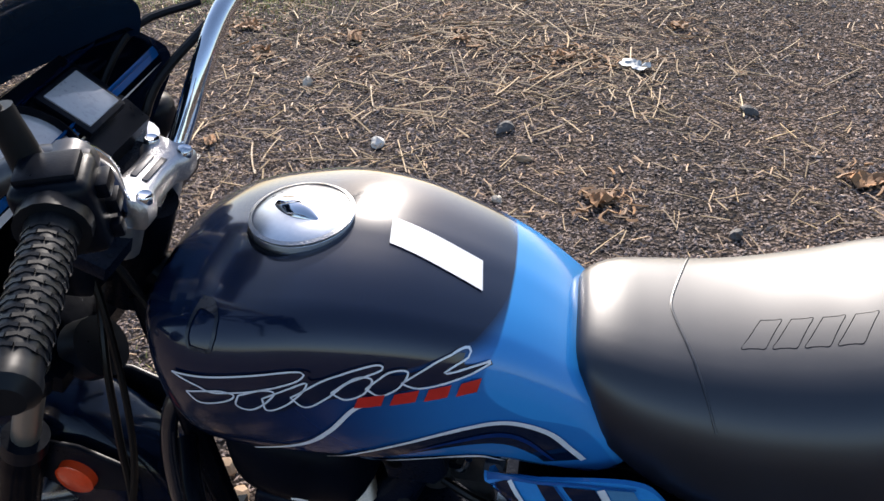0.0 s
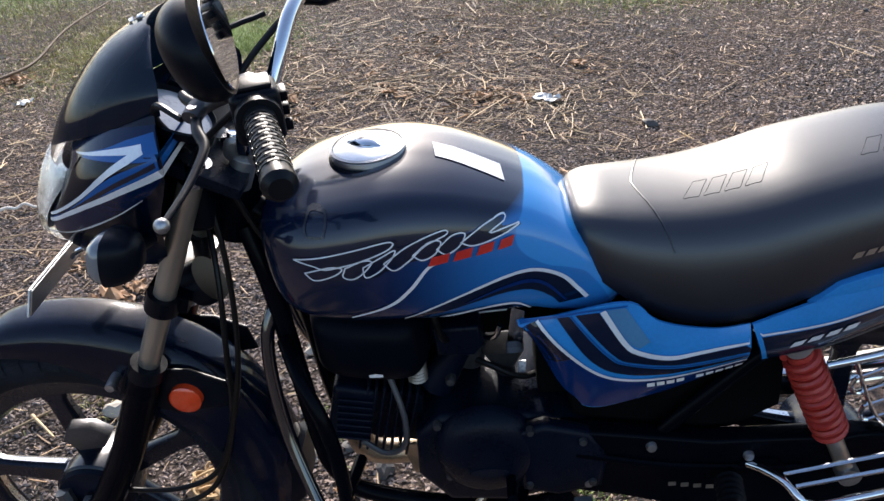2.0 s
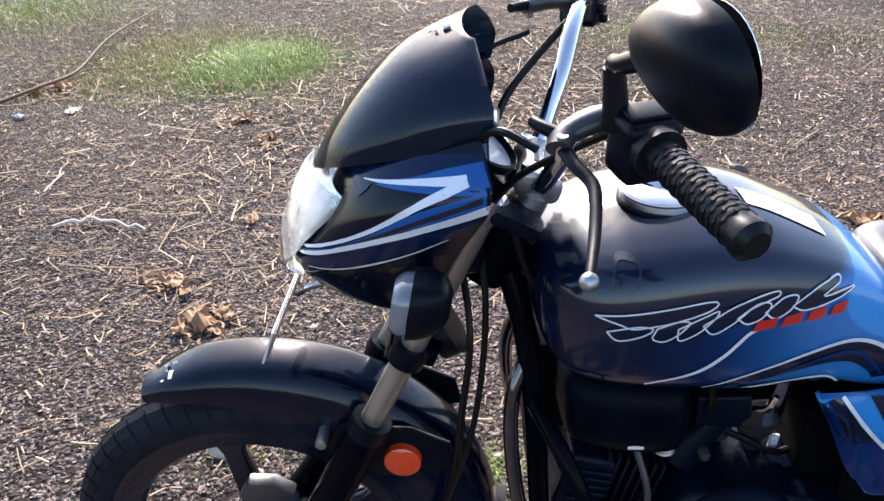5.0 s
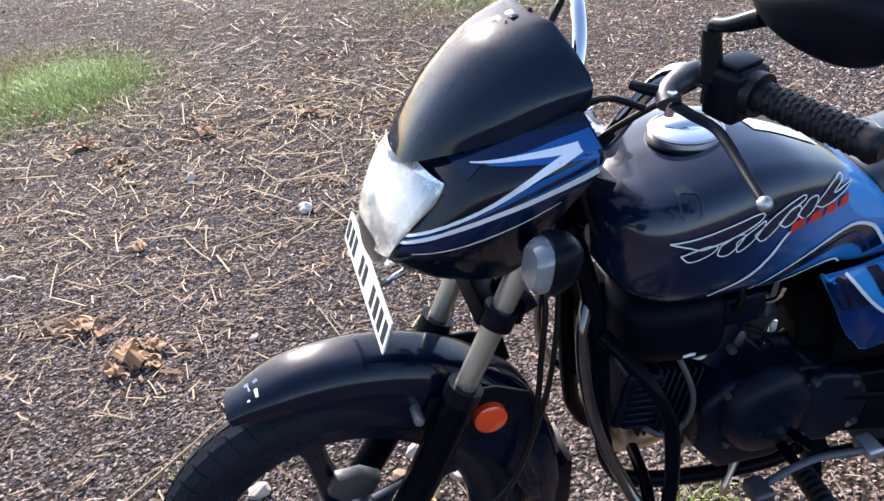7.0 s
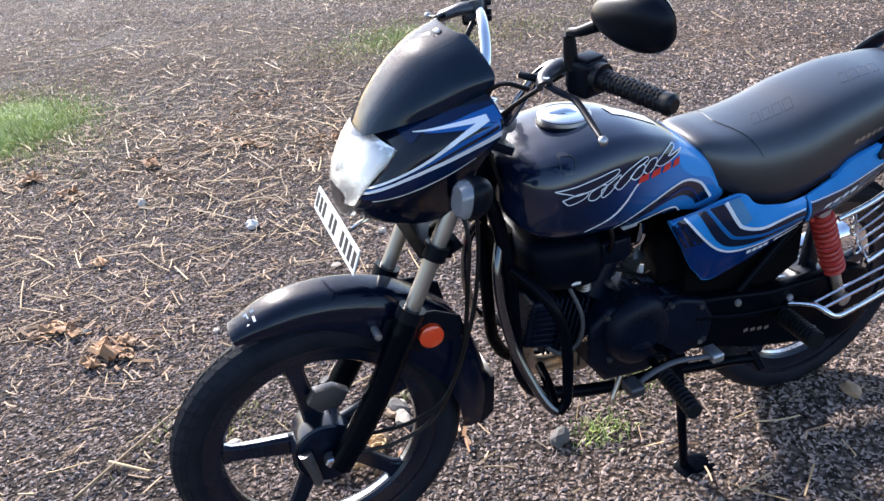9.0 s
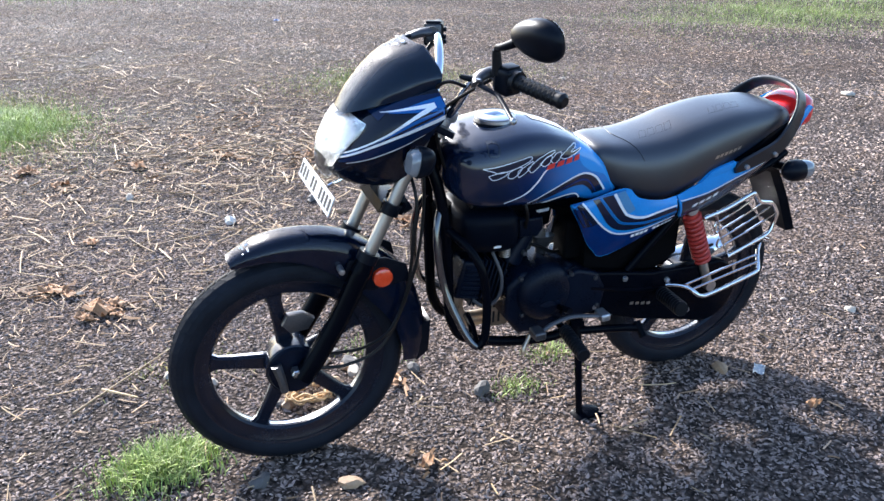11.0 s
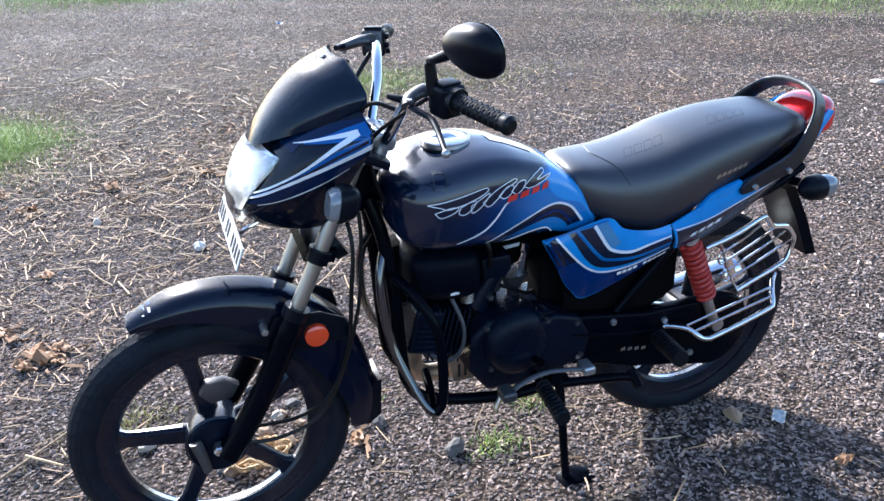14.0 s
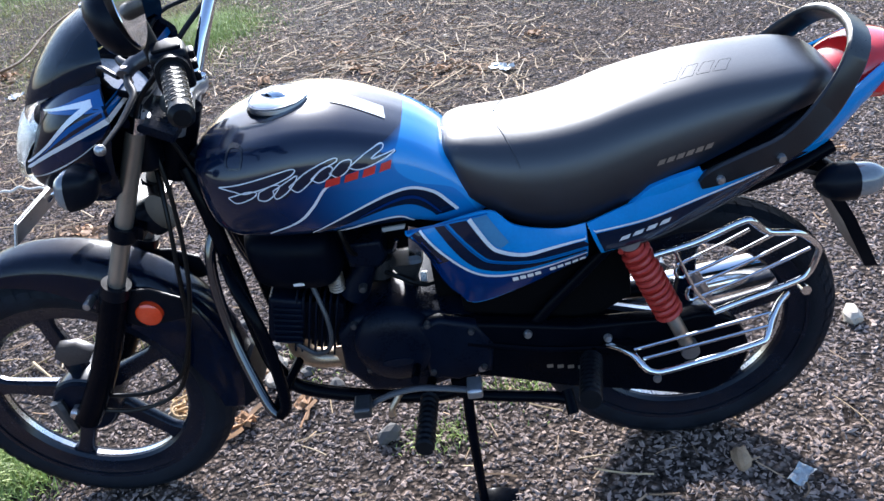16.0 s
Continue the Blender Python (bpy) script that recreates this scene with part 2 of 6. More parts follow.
def laid(tree, a, b, n=40, m=4, side=1, lift=0.0012):
    """A thin film between two lines in x and z, laid on the side of a hull."""
    A, B = smoothed(a, n), smoothed(b, n)
    rows = []
    for p, q in zip(A, B):
        row = []
        for t in np.linspace(0, 1, m):
            x, z = p + (q - p) * t
            hit = tree.ray_cast(Vector((x, side * 0.6, z)), Vector((0, -side, 0)))
            if hit[0] is None:
                hit = tree.find_nearest(Vector((x, side * 0.12, z)))
            row.append(hit[0] + hit[1] * lift * (1 if hit[1].y * side >= 0 else -1))
        rows.append(row)
    return rings(rows, closed=False, caps=False)


def stripe(tree, line, w0, w1, w2, n=40, side=1, lift=0.0016):
    """A tapering stripe along a line in x and z on the side of a hull."""
    c = smoothed(line, n)
    t = np.gradient(c, axis=0)
    t /= np.linalg.norm(t, axis=1)[:, None]
    nrm = np.stack([-t[:, 1], t[:, 0]], 1)
    s = np.linspace(0, 1, n)
    w = np.where(s < 0.5, w0 + (w1 - w0) * 2 * s, w1 + (w2 - w1) * (2 * s - 1))[:, None] / 2
    a, b = c + nrm * w, c - nrm * w
    rows = []
    for p, q in zip(a, b):
        row = []
        for x, z in (p, q):
            hit = tree.ray_cast(Vector((x, side * 0.6, z)), Vector((0, -side, 0)))
            if hit[0] is None:
                hit = tree.find_nearest(Vector((x, side * 0.12, z)))
            row.append(hit[0] + hit[1] * lift * (1 if hit[1].y * side >= 0 else -1))
        rows.append(row)
    return rings(rows, closed=False, caps=False)

# ---- motorcycle: x ahead, y to its left, z up, from the ground under the rear axle ----
bike = new("motorcycle")
tagged(bike, "blue and black commuter motorcycle leaning on its side stand on gravel", "motorcycle")
LEAN, STEER = 4.5, -2.5
bike.matrix_world = Matrix.Translation((0.6298, 0.8446, 0.0)) @ Matrix.Rotation(radians(174.80), 4, "Z") @ Matrix.Rotation(radians(-LEAN), 4, "X")
FA, RA, RF, RR = 1.235, 0.0, 0.2985, 0.2985
# the steering axis runs through the head tube
RAKE = Vector((-0.472, 0, 0.882))
HEAD = Vector((0.905, 0, 0.80))
TURN = Matrix.Translation(HEAD) @ Matrix.Rotation(radians(STEER), 4, RAKE) @ Matrix.Translation(-HEAD)


def steered(bm):
    bm.transform(TURN)
    return bm


# ---- wheels ----
def make_wheel(name, x, r, turn, lab):
    w = new(name)
    w.parent = bike
    tagged(w, lab)
    c = (x, 0, r)
    fix = (lambda b: steered(b)) if turn else (lambda b: b)
    prof = []
    for a in np.linspace(-2.35, 2.35, 23):
        prof.append((r - 0.036 + 0.036 * math.cos(a), 0.039 * math.sin(a)))
    bm = lathe(prof, c, n=72)
    part("tyre", fix(bm), M_rubber, w)
    # tread blocks round the crown, cut by slanted grooves
    bm = bmesh.new()
    for i in range(56):
        for sgn in (-1, 1):
            a0 = 2 * math.pi * (i + (0.5 if sgn > 0 else 0)) / 56
            row = []
            for da, ph in ((0.0, 0.08), (0.022, 0.5), (0.048, 0.95), (0.080, 1.32), (0.080 + 0.070, 1.32), (0.048 + 0.088, 0.95), (0.022 + 0.096, 0.5), (0.100, 0.08)):
                a = a0 + da
                rr = r - 0.036 + 0.0378 * math.cos(ph)
                row.append(bm.verts.new((x + rr * math.cos(a), sgn * 0.0408 * math.sin(ph), r + rr * math.sin(a))))
            for k in range(3):
                bm.faces.new((row[k], row[k + 1], row[6 - k], row[7 - k]))
    part("tread", fix(bm), M_rubber, w, smooth=0)
    rim = [(r - 0.062, -0.031), (r - 0.055, -0.033), (r - 0.055, -0.029), (r - 0.066, -0.025), (r - 0.078, -0.021), (r - 0.092, -0.019), (r - 0.098, -0.012),
           (r - 0.098, 0.012), (r - 0.092, 0.019), (r - 0.078, 0.021), (r - 0.066, 0.025), (r - 0.055, 0.029), (r - 0.055, 0.033), (r - 0.062, 0.031)]
    part("rim", fix(lathe(rim, c, n=72)), M_alloy, w)
    part("rim_edge", fix(lathe([(r - 0.0990, -0.006), (r - 0.0990, 0.006)], c, n=72)), M_rimlip, w, "bare metal inner edge of the rim")
    part("hub", fix(lathe([(0.0, -0.05), (0.05, -0.05), (0.058, -0.045), (0.06, -0.02), (0.066, 0.0), (0.07, 0.02), (0.07, 0.046), (0.064, 0.052), (0.03, 0.058), (0.0, 0.058)], c, n=40)), M_alloy, w)
    for k in range(5):
        a = math.radians(SPOKE0[0] if turn else SPOKE0[1]) + k * 2 * math.pi / 5
        d, t = np.array((math.cos(a), 0, math.sin(a))), np.array((-math.sin(a), 0, math.cos(a)))
        rows = []
        for s in np.linspace(0, 1, 8):
            rad = 0.05 + (r - 0.098 - 0.046) * s
            wd = 0.017 + 0.006 * (1 - s) ** 2 + 0.016 * max(0, s - 0.75) / 0.25 * (s - 0.75)
            th = 0.015 - 0.004 * s
            if s > 0.92:
                wd += 0.006
            p = np.array(c) + d * rad
            rows.append([p + t * wd * u + np.array((0, th * v, 0)) for u, v in ((-1, -0.5), (-0.75, -1), (0.75, -1), (1, -0.5), (1, 0.5), (0.75, 1), (-0.75, 1), (-1, 0.5))])
        spoke = part("spoke", fix(rings(rows)), M_alloy, w)
        # the polished upper edge of each spoke
        rows = [[q[3] + t * 0.0006 + np.array((0, 0.002, 0)), q[4] + t * 0.0006 + np.array((0, -0.002, 0))] for q in rows[1:]]
        part("spoke_edge", fix(rings(rows, closed=False, caps=False)), M_rimlip, spoke, "bare metal edge")
    return w


SPOKE0 = (9.0, 20.0)
front_wheel = make_wheel("front_wheel", FA, RF, True, "front wheel with black five-spoke alloy rim")
rear_wheel = make_wheel("rear_wheel", RA, RR, False, "rear wheel with black five-spoke alloy rim")
part("brake_plate", steered(lathe([(0.0, 0.06), (0.035, 0.062), (0.062, 0.058), (0.066, 0.05)], (FA, 0, RF))), M_engine, front_wheel)
part("brake_arm", steered(prism([(1.255, 0.425), (1.24, 0.452), (1.20, 0.452), (1.172, 0.432), (1.19, 0.405), (1.235, 0.40)], 0.02, 0.045, 0.006)), M_lever, front_wheel, "dusty grey cast arm above the hub")
part("axle_nut", steered(lathe([(0.0, 0.095), (0.009, 0.095), (0.012, 0.092), (0.012, 0.07)], (FA, 0, RF + 0.012), n=6)), M_rimlip, front_wheel, "worn steel axle nut")
part("speedometer_drive", steered(tube([(FA + 0.045, 0.066, RF + 0.03), (FA + 0.035, 0.072, RF - 0.012), (FA + 0.03, 0.074, RF - 0.045)], lambda s: 0.014 - 0.004 * s, 8)), M_lever, front_wheel, "dusty cast arm below the hub")

# ---- fork ----
fork = new("front_fork")
fork.parent = bike
tagged(fork, "telescopic fork with steel tubes and black lower legs")


def fork_at(z):
    return 1.053 - (z - 0.581) * 0.49


for sgn in (1, -1):
    y = 0.082 * sgn
    leg = part("lower_leg", steered(tube([(fork_at(0.30) + 0.028, y, 0.292), (fork_at(0.345) + 0.012, y, 0.345), (fork_at(0.45), y, 0.45), (fork_at(0.585), y, 0.585), (fork_at(0.60), y, 0.60)], lambda s: 0.026 if s < 0.93 else 0.024, 16)), M_frame, fork)
    part("dust_seal", steered(tube([(fork_at(0.592), y, 0.592), (fork_at(0.615), y, 0.615)], 0.0265, 16)), M_plastic, leg)
    part("fork_tube", steered(tube([(fork_at(0.58), y, 0.58), (fork_at(0.93), y, 0.93)], 0.0158, 16)), M_forkmetal, fork, "bare steel fork tube")
    part("yoke_ring", steered(tube([(fork_at(0.71), y, 0.71), (fork_at(0.735), y, 0.735)], 0.024, 16)), M_plastic, fork)
part("lower_yoke", steered(prism([(fork_at(0.70) - 0.04, 0.70), (fork_at(0.70) + 0.02, 0.715), (fork_at(0.70) + 0.01, 0.74), (fork_at(0.70) - 0.05, 0.725)], -0.085, 0.085)), M_frame, fork)

# ---- front mudguard ----
fen = []
for s in np.linspace(0, 1, 34):
    a = radians(67 + (188 - 67) * s)
    rad = np.interp(s, (0, 0.12, 0.4, 0.62, 1), (0.337, 0.352, 0.370, 0.377, 0.352))
    skirt = np.interp(s, (0, 0.06, 0.2, 0.45, 0.62, 0.78, 1), (0.006, 0.018, 0.042, 0.092, 0.105, 0.080, 0.045))
    wid = np.interp(s, (0, 0.1, 0.5, 0.9, 1), (0.035, 0.052, 0.062, 0.058, 0.05))
    row = []
    for u in np.linspace(-1, 1, 21):
        k = abs(u)
        yy = wid * math.sin(min(1.0, k * 1.15) * math.pi / 2) * (1 if u > 0 else -1)
        drop = 0.014 * (1 - math.cos(min(1, k * 1.1) * math.pi / 2)) + (skirt * max(0, (k - 0.25) / 0.75) ** 1.9)
        rr = rad - drop
        row.append((FA + rr * math.cos(a), yy, RF + 0.005 + rr * math.sin(a)))
    fen.append(row)
bm = rings(fen, closed=False, caps=False)
bmesh.ops.solidify(bm, geom=bm.faces[:], thickness=0.004)
fender = part("front_mudguard", steered(bm), M_black_paint, bike, "glossy black front mudguard")
part("mudflap", steered(prism([(0.866, 0.37), (0.925, 0.345), (0.932, 0.29), (0.905, 0.25), (0.872, 0.275)], -0.045, 0.045, 0.003)), M_plastic, fender)
for sgn in (1, -1):
    br = part("reflector_bracket", steered(prism([(1.085, 0.592), (0.99, 0.585), (0.94, 0.56), (0.93, 0.515), (1.03, 0.500), (1.11, 0.545)], 0.066 * sgn - 0.004, 0.066 * sgn + 0.004)), M_plastic, fender)
    part("reflector", steered(lathe([(0.0, 0.084 * sgn), (0.019, 0.0835 * sgn), (0.0245, 0.080 * sgn), (0.0255, 0.068 * sgn)], (1.004, 0, 0.536), n=28)), M_orange, br, "round amber reflector")
    part("bolt", steered(lathe([(0.0, 0.090 * sgn), (0.007, 0.089 * sgn), (0.008, 0.084 * sgn), (0.008, 0.05 * sgn)], (1.108, 0, 0.573), n=12)), M_cast, fender, "pale mounting bolt")

# ---- tank ----
M_tank = mat("tank_paint", (0.0018, 0.0075, 0.026), 0.09, coat=0.32, vary=0.1, scale=8, spec=0.4, crough=0.27, cior=1.6)


M_silver_dark = mat("worn_dark_edge", (0.012, 0.016, 0.024), 0.25, vary=0.3)


def livery(m):
    """Bright blue behind one curve, dark blue below another, black elsewhere: paint with no relief."""
    n, l = m.node_tree.nodes, m.node_tree.links
    b = n["Principled BSDF"]
    tc = n.new("ShaderNodeTexCoord")
    sep = n.new("ShaderNodeSeparateXYZ")
    l.new(tc.outputs["Object"], sep.inputs[0])

    def curve(socket, pts):
        f = n.new("ShaderNodeFloatCurve")
        c = f.mapping.curves[0]
        pts = sorted(pts)
        c.points[0].location, c.points[1].location = pts[0], pts[-1]
        for p in pts[1:-1]:
            c.points.new(*p)
        f.mapping.update()
        l.new(socket, f.inputs["Value"])
        return f.outputs[0]

    def below(value, limit, soft):
        s = n.new("ShaderNodeMath")
        s.operation = "SUBTRACT"
        l.new(limit, s.inputs[0])
        l.new(value, s.inputs[1])
        r = n.new("ShaderNodeMapRange")
        r.inputs[1].default_value, r.inputs[2].default_value = -soft, soft
        l.new(s.outputs[0], r.inputs[0])
        return r.outputs[0]

    back = below(sep.outputs["X"], curve(sep.outputs["Z"], [(0.6, 0.36), (0.735, 0.405), (0.75, 0.430), (0.76, 0.458), (0.77, 0.474), (0.785, 0.490), (0.80, 0.498), (0.818, 0.497), (0.832, 0.488), (0.85, 0.477), (0.92, 0.470)]), 0.0015)
    low = below(sep.outputs["Z"], curve(sep.outputs["X"], [(0.4, 0.848), (0.467, 0.836), (0.495, 0.836), (0.542, 0.828), (0.617, 0.812), (0.705, 0.785), (0.768, 0.742), (0.83, 0.66)]), 0.006)
    fade = n.new("ShaderNodeMapRange")
    fade.interpolation_type = "SMOOTHSTEP"
    l.new(sep.outputs["X"], fade.inputs[0])
    fade.inputs[1].default_value, fade.inputs[2].default_value = 0.75, 0.52
    f2 = n.new("ShaderNodeMath")
    f2.operation = "MULTIPLY"
    l.new(low, f2.inputs[0])
    l.new(fade.outputs[0], f2.inputs[1])
    base = b.inputs["Base Color"].links[0].from_socket
    m1, m2 = n.new("ShaderNodeMix"), n.new("ShaderNodeMix")
    m1.data_type = m2.data_type = "RGBA"
    l.new(f2.outputs[0], m1.inputs[0])
    l.new(base, m1.inputs[6])
    rear = n.new("ShaderNodeMapRange")
    rear.interpolation_type = "SMOOTHSTEP"
    l.new(sep.outputs["X"], rear.inputs[0])
    rear.inputs[1].default_value, rear.inputs[2].default_value = 0.68, 0.48
    m0 = n.new("ShaderNodeMix")
    m0.data_type = "RGBA"
    l.new(rear.outputs[0], m0.inputs[0])
    m0.inputs[6].default_value = (0.0015, 0.026, 0.125, 1)
    m0.inputs[7].default_value = (0.009, 0.155, 0.43, 1)
    l.new(m0.outputs[2], m1.inputs[7])
    l.new(back, m2.inputs[0])
    l.new(m1.outputs[2], m2.inputs[6])
    m2.inputs[7].default_value = (0.016, 0.25, 0.60, 1)
    l.new(m2.outputs[2], b.inputs["Base Color"])


livery(M_tank)
TANK = [(0.838, 0.765, 0.825, 0.05), (0.826, 0.735, 0.845, 0.09), (0.805, 0.715, 0.858, 0.122), (0.77, 0.703, 0.872, 0.142), (0.715, 0.697, 0.884, 0.149), (0.65, 0.692, 0.892, 0.147),
        (0.585, 0.686, 0.884, 0.139), (0.53, 0.684, 0.865, 0.128), (0.485, 0.678, 0.845, 0.117), (0.45, 0.668, 0.822, 0.111), (0.415, 0.660, 0.790, 0.105), (0.385, 0.662, 0.752, 0.100), (0.358, 0.68, 0.722, 0.09)]
TSHAPE = [(0, 0), (0.55, 0.0), (0.88, 0.06), (0.98, 0.26), (1.0, 0.48), (0.975, 0.66), (0.915, 0.80), (0.850, 0.875), (0.795, 0.908), (0.70, 0.932), (0.42, 0.976), (0, 1)]
tank = part("fuel_tank", body(TANK, TSHAPE, 27, 52), M_tank, bike, "glossy black fuel tank fading to bright blue behind")
ts = skin_of(tank)
cap = part("filler_ring", lathe([(0.054, -0.012), (0.054, -0.002), (0.052, 0.000), (0.049, -0.002)], (0.683, 0, 0.886), "Z", 48), M_plastic, tank)
capd = part("filler_cap", lathe([(0.050, -0.006), (0.050, 0.009), (0.046, 0.013), (0.020, 0.0160), (0.0, 0.0165)], (0.683, 0, 0.884), "Z", 48), M_cap, tank, "round chrome filler cap")
part("lock_cover", tube([(0.708, -0.012, 0.898), (0.683, 0.004, 0.902), (0.663, 0.014, 0.899)], lambda s: 0.012 * math.sin(math.pi * min(1, 0.25 + s * 0.7)), 10, flat=0.5), M_chrome, capd)
part("cap_bezel", lathe([(0.049, 0.007), (0.0508, 0.0125), (0.047, 0.0138)], (0.683, 0, 0.884), "Z", 48), M_cast, capd)

# the emblem on the tank is drawn as a plain silver-edged slanting shape, without letters
UPPER = [(0.776, 0.817), (0.737, 0.819), (0.703, 0.825), (0.647, 0.834), (0.644, 0.824), (0.587, 0.836), (0.582, 0.828), (0.562, 0.826), (0.518, 0.836), (0.516, 0.826), (0.493, 0.824)]
LOWER = [(0.777, 0.814), (0.750, 0.807), (0.764, 0.798), (0.755, 0.789), (0.736, 0.791), (0.709, 0.788), (0.676, 0.787), (0.661, 0.795), (0.621, 0.805), (0.584, 0.807), (0.546, 0.812), (0.518, 0.815), (0.492, 0.821)]
emb = part("emblem", laid(ts, UPPER, LOWER, 60, 6, 1, 0.0018), M_black_paint, tank, "slanting emblem of looped silver outlines")
for loop in ([(0.776, 0.815), (0.740, 0.819), (0.700, 0.826), (0.660, 0.833), (0.649, 0.831), (0.660, 0.822), (0.695, 0.811), (0.718, 0.806), (0.738, 0.803), (0.752, 0.808)],
             [(0.764, 0.798), (0.745, 0.803), (0.728, 0.806), (0.716, 0.803), (0.728, 0.794), (0.752, 0.788)], [(0.712, 0.804), (0.690, 0.812), (0.678, 0.810), (0.690, 0.796), (0.704, 0.788), (0.716, 0.792)],
             [(0.690, 0.803), (0.664, 0.816), (0.648, 0.822), (0.655, 0.810), (0.672, 0.795), (0.688, 0.789)], [(0.664, 0.806), (0.630, 0.826), (0.590, 0.837), (0.584, 0.832), (0.612, 0.822), (0.632, 0.806), (0.652, 0.795)],
             [(0.628, 0.812), (0.606, 0.826), (0.592, 0.824), (0.600, 0.810), (0.616, 0.804)], [(0.598, 0.815), (0.578, 0.829), (0.562, 0.828), (0.570, 0.814), (0.586, 0.807)],
             [(0.568, 0.818), (0.540, 0.832), (0.516, 0.838), (0.512, 0.832), (0.532, 0.822), (0.493, 0.824), (0.520, 0.815), (0.552, 0.811)]):
    part("emblem_stroke", stripe(ts, loop + loop[:1], 0.0018, 0.0018, 0.0018, 60, 1, 0.0028), M_silver, emb)
for x, w in ((0.598, 0.012), (0.568, 0.011), (0.540, 0.010), (0.514, 0.009)):
    zz = 0.796 + (0.60 - x) * 0.05
    part("red_emblem", laid(ts, [(x + w, zz - 0.002), (x, zz - 0.001), (x - w, zz)], [(x + w - 0.005, zz + 0.010), (x - 0.004, zz + 0.011), (x - w - 0.004, zz + 0.012)], 8, 3, 1, 0.0032), M_red_decal, tank, "red emblem stroke")
LINES = dict(A=[(0.717, 0.721), (0.666, 0.738), (0.637, 0.761), (0.612, 0.790), (0.596, 0.798)],
             B=[(0.650, 0.708), (0.615, 0.723), (0.563, 0.743), (0.514, 0.757), (0.476, 0.758), (0.442, 0.742), (0.420, 0.716), (0.408, 0.700)],
             C=[(0.665, 0.694), (0.590, 0.703), (0.541, 0.709), (0.504, 0.707), (0.483, 0.690)])
for sgn in (1, -1):
    part("black_band", laid(ts, LINES["B"], [(0.648, 0.705), (0.610, 0.711), (0.560, 0.722), (0.515, 0.730), (0.480, 0.726), (0.455, 0.708), (0.445, 0.694)], 40, 5, sgn, 0.0014), M_black_paint, tank)
    part("black_band", laid(ts, LINES["C"], [(0.665, 0.690), (0.590, 0.690), (0.541, 0.689), (0.515, 0.688), (0.495, 0.687)], 30, 4, sgn, 0.0014), M_black_paint, tank)
    part("silver_stripe", stripe(ts, LINES["A"], 0.002, 0.005, 0.004, 40, sgn, 0.002), M_silver, tank)
    part("silver_stripe", stripe(ts, LINES["B"], 0.002, 0.0045, 0.006, 50, sgn, 0.002), M_silver, tank)
    part("silver_stripe", stripe(ts, LINES["C"], 0.002, 0.0045, 0.003, 40, sgn, 0.002), M_silver, tank)
    part("blue_stripe", stripe(ts, [(0.569, 0.724), (0.527, 0.738), (0.488, 0.743), (0.462, 0.732), (0.436, 0.700)], 0.001, 0.006, 0.003, 40, sgn, 0.0024), M_navy, tank)
loop = [(0.756, 0.842), (0.737, 0.842), (0.733, 0.848), (0.730, 0.858), (0.732, 0.866), (0.748, 0.866), (0.754, 0.862), (0.758, 0.850), (0.756, 0.842)]
part("pressed_recess", stripe(ts, loop, 0.003, 0.003, 0.003, 50, 1, 0.0012), M_silver_dark, tank, "pressed rounded recess outline")
top = BVHTree.FromPolygons([v.co for v in tank.data.vertices], [tuple(p.vertices) for p in tank.data.polygons])
rows = []
for u in np.linspace(0, 1, 8):
    row = []
    for v in np.linspace(0, 1, 5):
        x, y = 0.598 - 0.087 * u - 0.004 * v, -0.012 + 0.037 * v + 0.022 * u
        h = top.ray_cast(Vector((x, y, 1.5)), Vector((0, 0, -1)))
        row.append(h[0] + h[1] * 0.0015)
    rows.append(row)
part("paper_label", rings(rows, closed=False, caps=False), M_paper, tank, "white paper sticker")

# ---- seat ----
SEAT = [(0.424, 0.765, 0.786, 0.045), (0.416, 0.742, 0.803, 0.076), (0.388, 0.712, 0.809, 0.101), (0.345, 0.678, 0.808, 0.117), (0.30, 0.655, 0.808, 0.126), (0.25, 0.648, 0.812, 0.133), (0.19, 0.656, 0.823, 0.138),
        (0.13, 0.680, 0.840, 0.138), (0.06, 0.712, 0.853, 0.134), (-0.01, 0.742, 0.862, 0.128), (-0.08, 0.770, 0.863, 0.119), (-0.15, 0.797, 0.861, 0.105), (-0.198, 0.806, 0.849, 0.085), (-0.228, 0.797, 0.822, 0.058), (-0.242, 0.790, 0.803, 0.03)]
SSHAPE = [(0, 0), (0.7, 0.0), (0.95, 0.03), (1.0, 0.22), (0.985, 0.48), (0.91, 0.74), (0.72, 0.91), (0.4, 0.98), (0, 1)]
seat = part("seat", body(SEAT, SSHAPE, 17, 60), M_vinyl, bike, "long black vinyl dual seat")
ss = skin_of(seat)
crease = []
for u in np.linspace(-1, 1, 41):
    k = abs(u)
    x = 0.334 - 0.036 * k ** 1.5
    a = u * 1.35
    h = ss.ray_cast(Vector((x, 0.9 * math.sin(a), 0.74 + 0.9 * math.cos(a))), Vector((0, -math.sin(a), -math.cos(a))))
    crease.append(tuple(h[0] + h[1] * 0.0003))
part("seam", tube(crease, 0.0012, 6, 60), M_vinyl, seat, "raised seam across the seat")

ST = BVHTree.FromPolygons([v.co for v in seat.data.vertices], [tuple(p.vertices) for p in seat.data.polygons])


def seat_mark(pts, w=0.0006):
    """A thin pressed outline on top of the seat, through points in x and y."""
    line = []
    for x, y in pts:
        h = ST.ray_cast(Vector((x, y, 1.5)), Vector((0, 0, -1)))
        line.append(tuple(h[0] - h[1] * 0.0003))
    return tube(line, w, 5, 6 * len(line))


